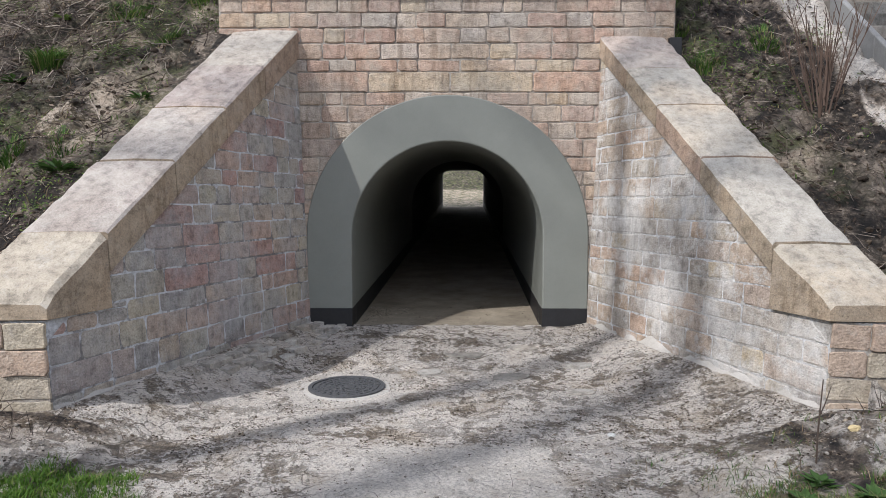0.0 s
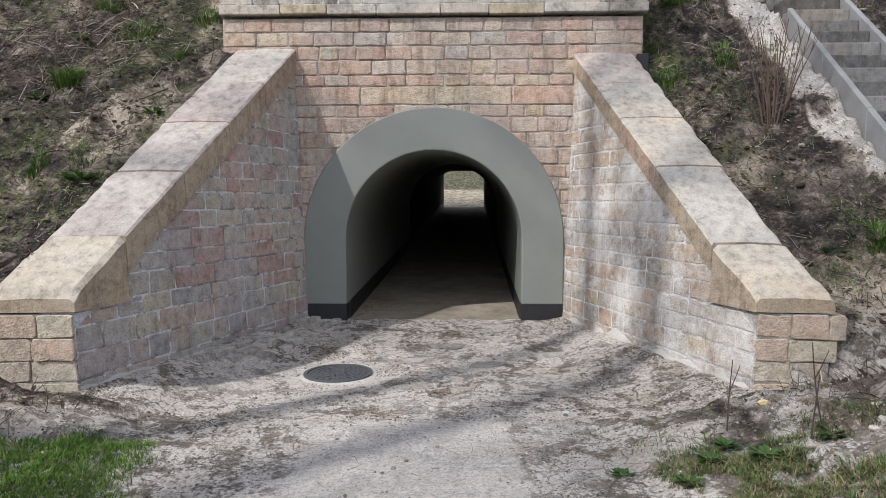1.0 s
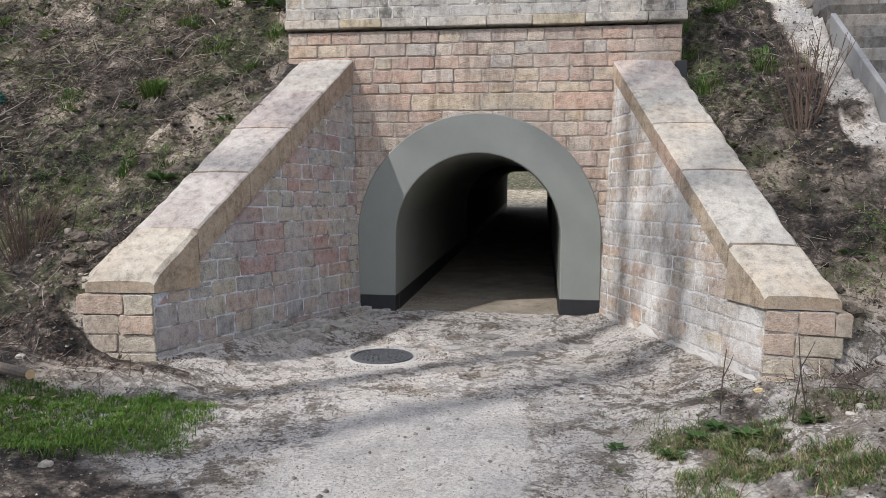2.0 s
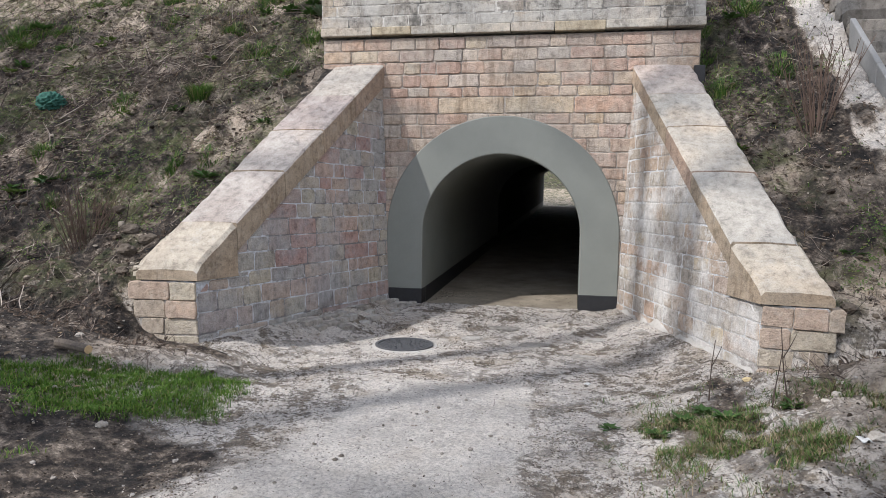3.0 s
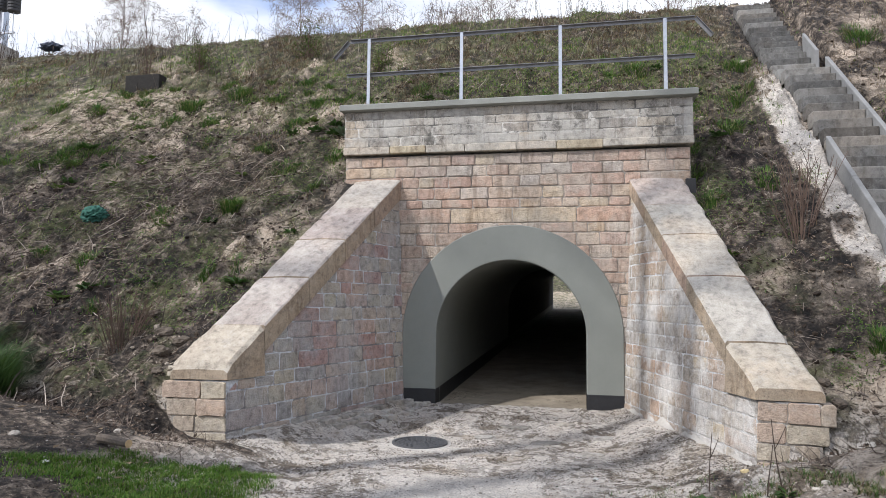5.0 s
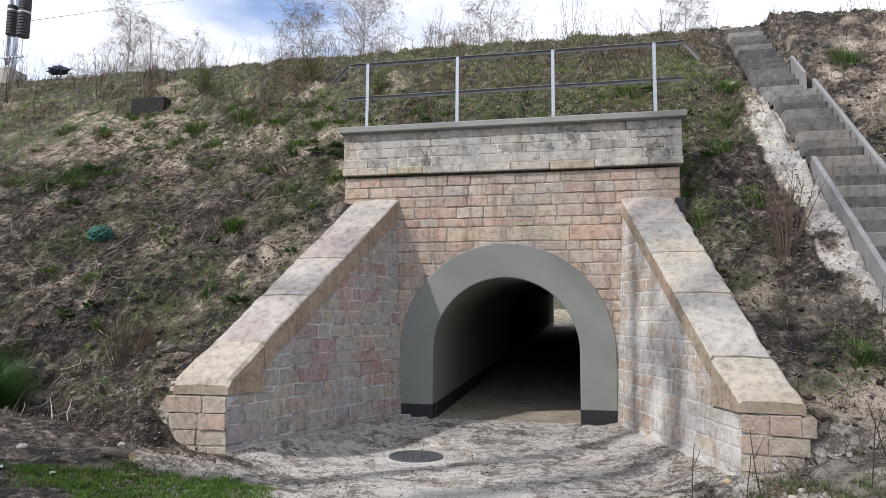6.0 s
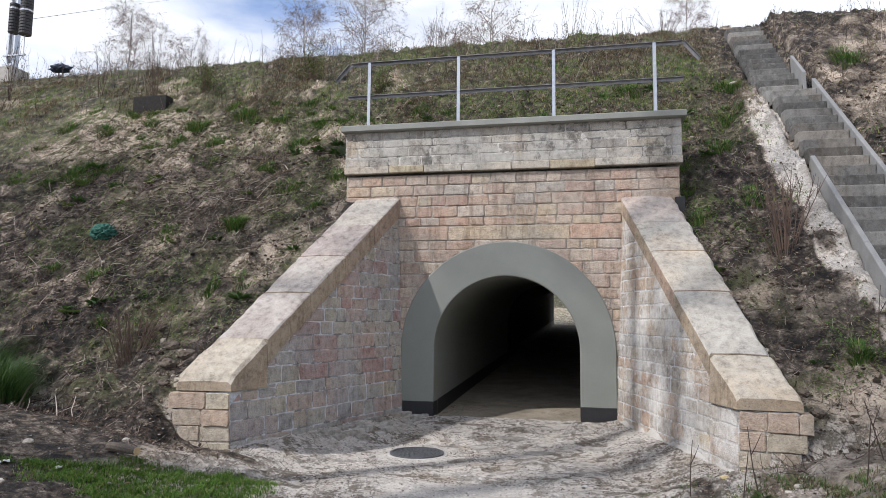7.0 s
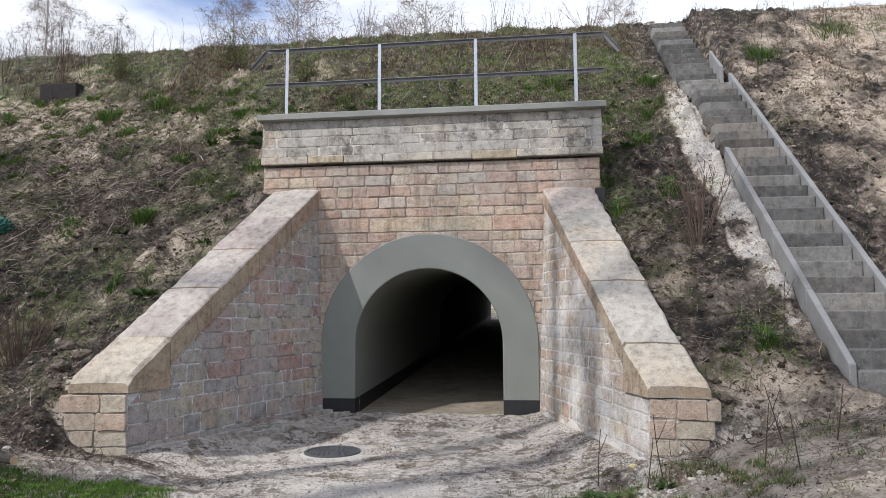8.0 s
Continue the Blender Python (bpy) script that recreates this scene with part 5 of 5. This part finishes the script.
twigs = Soup()
while len(twigs.v) < 300000:
    x, y = rnd(-11, 4.3), rnd(3.4, 11.0)
    if not outside_walls(x, y) or (y < 4.4 and -2.6 < x < 2.6):
        continue
    dense = 0.16 + 0.75 * math.exp(-(((x + 5.2) / 1.6) ** 2 + ((y - 7.9) / 1.1) ** 2)) + 0.35 * smooth(-4.2, -6.5, x) + 0.25 * fbm(x, y, 0.8, 3)
    if x > 2.4:
        dense = 0.30 if x < 3.9 else 0.03
    if random.random() > dense:
        continue
    a = rnd(0, math.tau)
    big = random.random() < 0.12 and x < 0 and not (x > -4.3 and y < 5.2)
    length = rnd(0.15, 0.45) if big else rnd(0.05, 0.20)
    r = rnd(0.004, 0.008) if big else rnd(0.0018, 0.0042)
    d = Vector((math.cos(a), math.sin(a), 0.8 * math.sin(a) + rnd(-0.15, 0.45))).normalized()
    twigs.tube(twig_points(on(x, y, 0.012), d, length, 0.26, 3), r, r * 0.5)
stuff("dead_twigs", twigs, M_twig, "tangle of dead twigs and roots on the bank", "twigs")

leaves = Soup()
while len(leaves.v) < 60000:
    x, y = rnd(-10, 4.2), rnd(3.6, 11.5)
    if not outside_walls(x, y) or (y < 4.4 and -2.9 < x < 2.9) or random.random() > 0.5 + fbm(x, y, 0.9, 3):
        continue
    a = rnd(0, math.tau)
    leaves.leaf(on(x, y, 0.012), Vector((math.cos(a), math.sin(a), 0.7 * math.sin(a) + rnd(-0.3, 0.5))).normalized(), Vector((0, -0.6, 0.8)), rnd(0.03, 0.075), rnd(0.008, 0.02))
stuff("leaf_litter", leaves, M_litter, "brown dead leaf litter scattered over the bank", "leaves")

moss = Soup()
while len(moss.v) < 130000:
    x, y = rnd(-8, 4.2), rnd(4.8, 10.5)
    if not outside_walls(x, y) or random.random() > 2.2 * fbm(x + 3, y - 4, 0.95, 4) + 1.6 * math.exp(-(((x + 3.5) / 0.8) ** 2 + ((y - 7.2) / 1.3) ** 2)) * 0.35:
        continue
    a = rnd(0, math.tau)
    moss.leaf(on(x, y, 0.008), Vector((math.cos(a), math.sin(a), 0.7 * math.sin(a) + rnd(0.0, 0.8))).normalized(), Vector((0, -0.6, 0.8)), rnd(0.012, 0.034), rnd(0.005, 0.011))
stuff("ground_weeds", moss, M_seedling, "tiny green seedlings spread over the bank", "weeds")

clods = Soup()
while len(clods.v) < 190000:
    x, y = rnd(-9, 8.5), rnd(1.0, 11.5)
    if not outside_walls(x, y) or (y < 4.3 and (-2.2 if y > 2.3 else -1.2) < x < 1.6):
        continue
    if 3.95 < x < 4.4 and y > 5.2 and random.random() < 0.93:
        continue
    if y < 4.3 and random.random() < (0.5 if x > 0 or x < -3.2 else 0.8):
        continue
    r = 0.006 + (0.040 if y > 4.4 else 0.014) * random.random() ** 4
    clods.rock(on(x, y, r * 0.1), r, rnd(0.5, 1.0))
stuff("earth_clods", clods, M_clods, "loose crumbs and clods of brown earth", "earth")

chips = Soup()
while len(chips.f) < 330000:
    x, y = rnd(-10, 7.5), rnd(1.0, 11.5)
    if not outside_walls(x, y) or (y < 4.3 and (-2.2 if y > 2.3 else -1.2) < x < 1.9) or (3.95 < x < 4.4 and y > 5.2 and random.random() < 0.8):
        continue
    if random.random() > 0.45 + 0.9 * fbm(x - 3, y, 1.6, 3):
        continue
    r = 0.004 + (0.016 if y > 4.4 else 0.008) * random.random() ** 2.5
    chips.chip(on(x, y, 0.002), r)
stuff("earth_crumbs", chips, M_crumbs, "loose dark and pale crumbs of earth over the bank", "earth")

pebbles = Soup()
for _ in range(4200):
    x, y = rnd(-4.5, 5.5), rnd(0.2, 7.2)
    if y > 4.3 and not (inner_l(y) + 0.1 < x < inner_r(y) - 0.1):
        continue
    r = 0.003 + 0.018 * random.random() ** 5
    pebbles.rock(on(x, y, r * 0.2), r)
stuff("pebbles", pebbles, M_pebble, "scattered pebbles and mortar crumbs on the sandy ground", "pebbles")

litter = Soup()
for _ in range(1300):
    x, y = rnd(-3.0, 3.0), rnd(0.6, 8.0)
    if y > 4.3 and not (inner_l(y) + 0.05 < x < inner_r(y) - 0.05):
        continue
    if random.random() > 0.25 + 1.2 * fbm(x, y, 1.1, 3):
        continue
    a = rnd(0, math.tau)
    litter.tube(twig_points(on(x, y, 0.006), Vector((math.cos(a), math.sin(a), 0.03)), rnd(0.02, 0.12), 0.35, 3), 0.002, 0.001)
stuff("path_litter", litter, M_twig, "fine dead twigs and stems on the path", "twigs")

crumbs = Soup()
while len(crumbs.v) < 90000:
    x, y = rnd(-2.8, 2.6), rnd(0.6, 9.6)
    if y > 4.3 and not (inner_l(y) + 0.03 < x < inner_r(y) - 0.03) or y > 7.7 and abs(x - AX) > 1.05:
        continue
    if random.random() > smooth(0.18, 0.5, fbm(x, y, 1.4, 4) + 0.12) + 0.8 * math.exp(-(((x + 1.7) / 0.6) ** 2 + ((y - 3.1) / 0.5) ** 2)):
        continue
    if -0.75 < x < 0.66 and y < 4.4 and random.random() < 0.93:
        continue
    if math.hypot(x - MX, y - MY) < 0.36:
        continue
    r = 0.002 + 0.010 * random.random() ** 3
    crumbs.rock(on(x, y, r * 0.1) if y < 7.7 else Vector((x, y, 0.172 + 0.047 * max(0, y - 8.0))), r, 0.45)
stuff("path_crumbs", crumbs, M_crumb, "dark brown crumbs of earth scattered on the forecourt", "earth")

grit = Soup()
while len(grit.f) < 170000:
    x, y = rnd(-2.9, 2.9), rnd(0.8, 9.0)
    if y > 4.3 and not (inner_l(y) + 0.03 < x < inner_r(y) - 0.03) or y > 7.7 and abs(x - AX) > 1.05 or math.hypot(x - MX, y - MY) < 0.34:
        continue
    dense = 0.10 + 0.9 * smooth(0.05, 0.3, fbm(x + 2, y, 1.5, 4)) + 0.6 * math.exp(-(((x + 1.8) / 0.8) ** 2 + ((y - 2.9) / 0.6) ** 2))
    if y < 4.3 and -0.9 < x < 0.7:
        dense *= 0.25
    if random.random() > dense:
        continue
    r = 0.003 + (0.012 if y > 4.0 else 0.007) * random.random() ** 3
    grit.chip(on(x, y, 0.001) if y < 7.7 else Vector((x, y, 0.173 + 0.047 * max(0, y - 8.0))), r)
stuff("forecourt_grit", grit, M_grit, "gritty brown dirt and flakes strewn over the forecourt", "dirt")

random.seed(52)
pile = empty("branch_pile", "heap of dead pruned branches on the bank", "branches")
for i in range(170):
    x, y = random.gauss(-4.9, 0.8), random.gauss(7.9, 0.55)
    if not outside_walls(x, y):
        continue
    a = rnd(0, math.tau)
    s = Soup()
    r = rnd(0.003, 0.010)
    p = on(x, y, 0.03)
    d = Vector((math.cos(a), math.sin(a), 0.8 * math.sin(a) + rnd(0.1, 0.6))).normalized()
    pts = [p]
    length = rnd(0.15, 0.42)
    for k in range(6):
        d = (d + Vector((rnd(-1, 1), rnd(-1, 1), rnd(-0.8, 0.5))) * 0.16).normalized()
        q = pts[-1] + d * length / 6
        q.z = max(q.z, height(q.x, q.y, False) + 0.01)
        pts.append(q)
    s.tube(pts, r, r * 0.45, 5)
    s.make("branch", M_branch_pale if random.random() < 0.25 else M_bark, pile)

ballast = Soup()
for _ in range(2600):
    x, y = rnd(-20, 9), rnd(14.2, 15.4)
    ballast.rock(on(x, y, 0.02), rnd(0.02, 0.06))
stuff("ballast", ballast, M_ballast, "grey track ballast along the crest", "gravel")

# ---- single things on the ground ----


def loose_rock(name, x, y, r, mat, words, flat=0.6, category="stone"):
    bm = bmesh.new()
    bmesh.ops.create_icosphere(bm, subdivisions=3, radius=1)
    for v in bm.verts:
        k = 1 + 0.34 * noise.noise(v.co * 1.3 + Vector((x * 7, y * 5, 0))) + 0.22 * noise.noise(v.co * 3.1 + Vector((y, x, 3)))
        v.co = Vector((v.co.x * r * k, v.co.y * r * 0.75 * k, v.co.z * r * flat * k))
    bmesh.ops.transform(bm, matrix=Matrix.Translation(on(x, y, r * flat * 0.35)) @ Matrix.Rotation(rnd(0, 6), 4, "Z"), verts=bm.verts)
    return tagged(finish(name, bm, mat), words, category)


random.seed(31)
loose_rock("stone_chip", 2.28, 3.7, 0.034, M_yellow, "yellow sandstone chip lying on the sand")
for x, y, r in ((2.78, 3.3, 0.06), (2.6, 3.05, 0.04), (2.68, 3.1, 0.05)):
    loose_rock("stone_chip", x, y, r * 0.8, M_rock, "pale yellow sandstone fragment beside the grass")["group"] = "sandstone fragments"
loose_rock("white_stone", 1.12, 4.55, 0.035, M_pale, "small white stone on the forecourt", 0.4)
for x, y, r in ((-2.75, 3.35, 0.06), (-3.4, 3.6, 0.04), (3.3, 4.0, 0.13), (3.45, 4.2, 0.09), (-3.9, 2.9, 0.05), (-2.1, 2.2, 0.035), (-3.3, 2.0, 0.04), (2.6, 2.3, 0.05), (4.05, 11.1, 0.08)):
    loose_rock("loose_stone", x, y, r, M_rock, "loose pale fieldstone lying on the earth")["group"] = "loose stones"
for x, y, r in ((-3.62, 4.5, 0.08), (-3.75, 4.75, 0.11), (-3.62, 4.95, 0.10), (-3.95, 5.1, 0.12), (-4.1, 4.8, 0.07), (-3.85, 4.45, 0.06), (-4.3, 5.4, 0.09), (3.3, 4.62, 0.08), (3.25, 4.85, 0.07)):
    loose_rock("earth_lump", x, y, r, M_clod, "dark lump of earth fallen beside the wing wall", 0.6, "earth")["group"] = "earth lumps"

s = Soup()
a, b = on(-3.28, 3.2, 0.045), on(-2.88, 3.06, 0.045)
b.z = a.z = max(a.z, b.z, on(-3.08, 3.13, 0.045).z)
s.tube([a, a.lerp(b, 0.3) + Vector((0, 0.006, 0.004)), a.lerp(b, 0.7), b], 0.042, 0.036, 9)
log = empty("log", "short sawn branch lying on the earth by the grass", "log")
s.make("bark", M_bark, log)
d = (b - a).normalized()
for p, q in ((a, -d), (b, d)):
    s = Soup()
    s.tube([p, p + q * 0.003], 0.036, 0.035, 9)
    s.make("sawn_end", M_wood, log)["label"] = "pale sawn end grain"

for x, y, t, lean in ((1.97, 3.52, 0.50, -0.03), (2.3, 3.15, 0.42, 0.1), (2.45, 3.3, 0.55, -0.15), (3.05, 2.85, 0.5, 0.12), (3.2, 2.6, 0.42, -0.1), (3.6, 3.0, 0.45, 0.2), (3.35, 3.3, 0.5, -0.22), (4.05, 5.1, 0.75, 0.03)):
    s = Soup()
    base = on(x, y, -0.05)
    pts = twig_points(base, Vector((lean, 0.05, 1)).normalized(), t, 0.05, 5)
    s.tube(pts, 0.006, 0.003, 5)
    if t > 0.43:
        s.tube(twig_points(pts[3], Vector((lean + 0.5, 0.1, 0.8)).normalized(), t * 0.35, 0.08, 3), 0.004, 0.002, 4)
    st = empty("sapling", "thin leafless sapling stick standing in the sand", "sapling", group="sapling sticks")
    s.make("stem", M_stick, st)

# crumpled plastic and paper scraps
for name, x, y, words in (("plastic_scrap", 2.52, 2.28, "crumpled clear plastic scrap in the grass"), ("paper_scrap", -3.25, 2.55, "white paper scrap on the grass"), ("paper_scrap", -3.6, 2.35, "white paper scrap at the lawn edge")):
    bm = bmesh.new()
    bmesh.ops.create_grid(bm, x_segments=7, y_segments=5, size=0.028)
    for v in bm.verts:
        v.co.z = 0.016 + 0.02 * noise.noise(v.co * 40 + Vector((x, y, 0)))
        v.co.x *= 1.3
    bmesh.ops.solidify(bm, geom=bm.faces[:], thickness=0.002)
    bmesh.ops.transform(bm, matrix=Matrix.Translation(on(x, y, 0.0)) @ Matrix.Rotation(rnd(0, 6), 4, "Z"), verts=bm.verts)
    tagged(finish(name, bm, M_pale), words, "litter")

# fallen leaves on the lawn
random.seed(77)
for i in range(9):
    x, y = rnd(-4.5, -2.3), rnd(2.6, 3.5)
    s = Soup()
    s.leaf(on(x, y, 0.06), Vector((rnd(-1, 1), rnd(-1, 1), 0.1)).normalized(), Vector((0, 0, 1)), rnd(0.06, 0.11), 0.025)
    tagged(s.make("fallen_leaf", M_dry), "curled brown fallen leaf on the grass", "leaf", "fallen leaves")

# dark concrete slab edge on the bank
bm = box(-9.70, -8.78, 11.58, 11.86, 6.35, 7.04, bev=0.03)
tagged(finish("inlet_slab", bm, M_tar), "dark weathered concrete slab set in the bank", "slab")

# ---- overhead line mast with tension weights ----
mast = empty("line_mast", "grey steel overhead line mast on a concrete foot", "mast")
mx, my, mz0 = -16.45, 14.6, 9.2
for dx in (-0.11, 0.11):
    part("leg", box(mx + dx - 0.035, mx + dx + 0.035, my - 0.1, my + 0.1, mz0, mz0 + 9, bev=0.008), M_galv, mast)
part("web", box(mx - 0.075, mx + 0.075, my - 0.006, my + 0.006, mz0, mz0 + 9), M_galv, mast)
part("foot", box(mx - 0.35, mx + 0.35, my - 0.35, my + 0.35, mz0 - 1.2, mz0 + 0.12, bev=0.03), M_collar, mast, "pale concrete foot")
part("bracket", box(mx - 0.2, mx + 0.62, my - 0.18, my - 0.12, mz0 + 0.50, mz0 + 0.55), M_galv, mast)
part("bracket", box(mx - 0.2, mx + 0.2, my - 0.18, my - 0.12, mz0 + 0.20, mz0 + 0.26), M_galv, mast)
for dx, lo, n, wr in ((0.26, 1.22, 10, 0.15), (0.70, 1.13, 18, 0.18)):
    wgt = empty("tension_weight", "stack of dark round iron tension weights on a rod", "weight", group="tension weights")
    bm = bmesh.new()
    bmesh.ops.create_cone(bm, cap_ends=True, segments=8, radius1=0.014, radius2=0.014, depth=6.4, matrix=Matrix.Translation((mx + dx, my - 0.3, mz0 + 0.3 + 3.2)))
    part("rod", bm, M_galv, wgt)
    for i in range(n):
        bm = bmesh.new()
        bmesh.ops.create_cone(bm, cap_ends=True, segments=20, radius1=wr, radius2=wr, depth=0.088, matrix=Matrix.Translation((mx + dx, my - 0.3, mz0 + lo + i * 0.095)))
        bmesh.ops.bevel(bm, geom=[e for e in bm.edges if e.calc_face_angle(0) > 1], offset=0.012, segments=1, affect="EDGES")
        part("weight_disc", bm, M_dark, wgt)
    bm = bmesh.new()
    bmesh.ops.create_cone(bm, cap_ends=True, segments=20, radius1=wr + 0.006, radius2=wr + 0.006, depth=0.05, matrix=Matrix.Translation((mx + dx, my - 0.3, mz0 + 1.95 - 0.1 * (dx > 0.5))))
    part("strap", bm, M_galv, wgt, "bright steel strap")
s = Soup()
s.tube([Vector((mx, my, mz0 + 1.72)), Vector((mx - 7.3, 30, 19.6)), Vector((mx - 16.2, 49, 30.2))], 0.008, 0.008, 5)
tagged(s.make("line_wire", M_dark), "thin dark overhead wire running from the mast", "wire")

bm = bmesh.new()
bmesh.ops.create_icosphere(bm, subdivisions=3, radius=1)
for v in bm.verts:
    k = 1 + 0.4 * noise.noise(v.co * 2.2)
    v.co = Vector((-14.0 + v.co.x * 0.32 * k, 13.9 + v.co.y * 0.2 * k, 8.93 + v.co.z * 0.13 * k))
tagged(finish("tarpaulin", bm, M_tarp), "crumpled dark blue tarpaulin lying on the crest", "tarp")

# ---- cobbles along the wing wall ----
random.seed(13)
paving = empty("cobble_strip", "strip of worn granite cobbles along the wing wall foot", "paving", (0, 0, 0), "structure")
for row in range(3):
    y = 5.7 + 0.03 * row
    while y < 7.7:
        ln = rnd(0.13, 0.24)
        x = inner_l(y) + 0.06 + row * 0.145 + 0.03 * (7.7 - y)
        if random.random() < 0.75:
            z = height(x + 0.06, y + ln / 2) + rnd(0.014, 0.026)
            poly = [(-0.062, -ln / 2 + 0.01), (0.062, -ln / 2 + 0.01), (0.062, ln / 2 - 0.01), (-0.062, ln / 2 - 0.01)]
            ang = 0.30 + rnd(-0.25, 0.25)
            tilt = rnd(-0.03, 0.03)
            put = lambda u, v, n, x=x, y=y, z=z, ang=ang, ln=ln: (x + 0.06 + u * math.cos(ang) + v * math.sin(ang), y + ln / 2 - u * math.sin(ang) + v * math.cos(ang), z + n + tilt * u)
            stone("cobble", poly, put, M_cobble, paving, 0.012, 0.06, 0.02)
        y += ln
# flagstones bedded in the forecourt
for x, y, a, b, r in ((0.15, 6.75, 0.5, 0.22, 0.1), (0.75, 6.9, 0.35, 0.2, -0.1), (0.55, 6.1, 0.42, 0.25, 0.3), (1.1, 5.6, 0.3, 0.2, 0.0), (-0.2, 6.2, 0.3, 0.22, 0.4), (1.25, 6.4, 0.3, 0.2, 0.2)):
    k = 7
    poly = [(a / 2 * math.cos(math.tau * i / k) * rnd(0.8, 1.1), b / 2 * math.sin(math.tau * i / k) * rnd(0.8, 1.1)) for i in range(k)]
    z = height(x, y) + 0.010
    put = lambda u, v, n, x=x, y=y, z=z, r=r: (x + u * math.cos(r) - v * math.sin(r), y + u * math.sin(r) + v * math.cos(r), z + n * 0.5)
    stone("flagstone", poly, put, M_cobble, paving, 0.008, 0.06, 0.02)
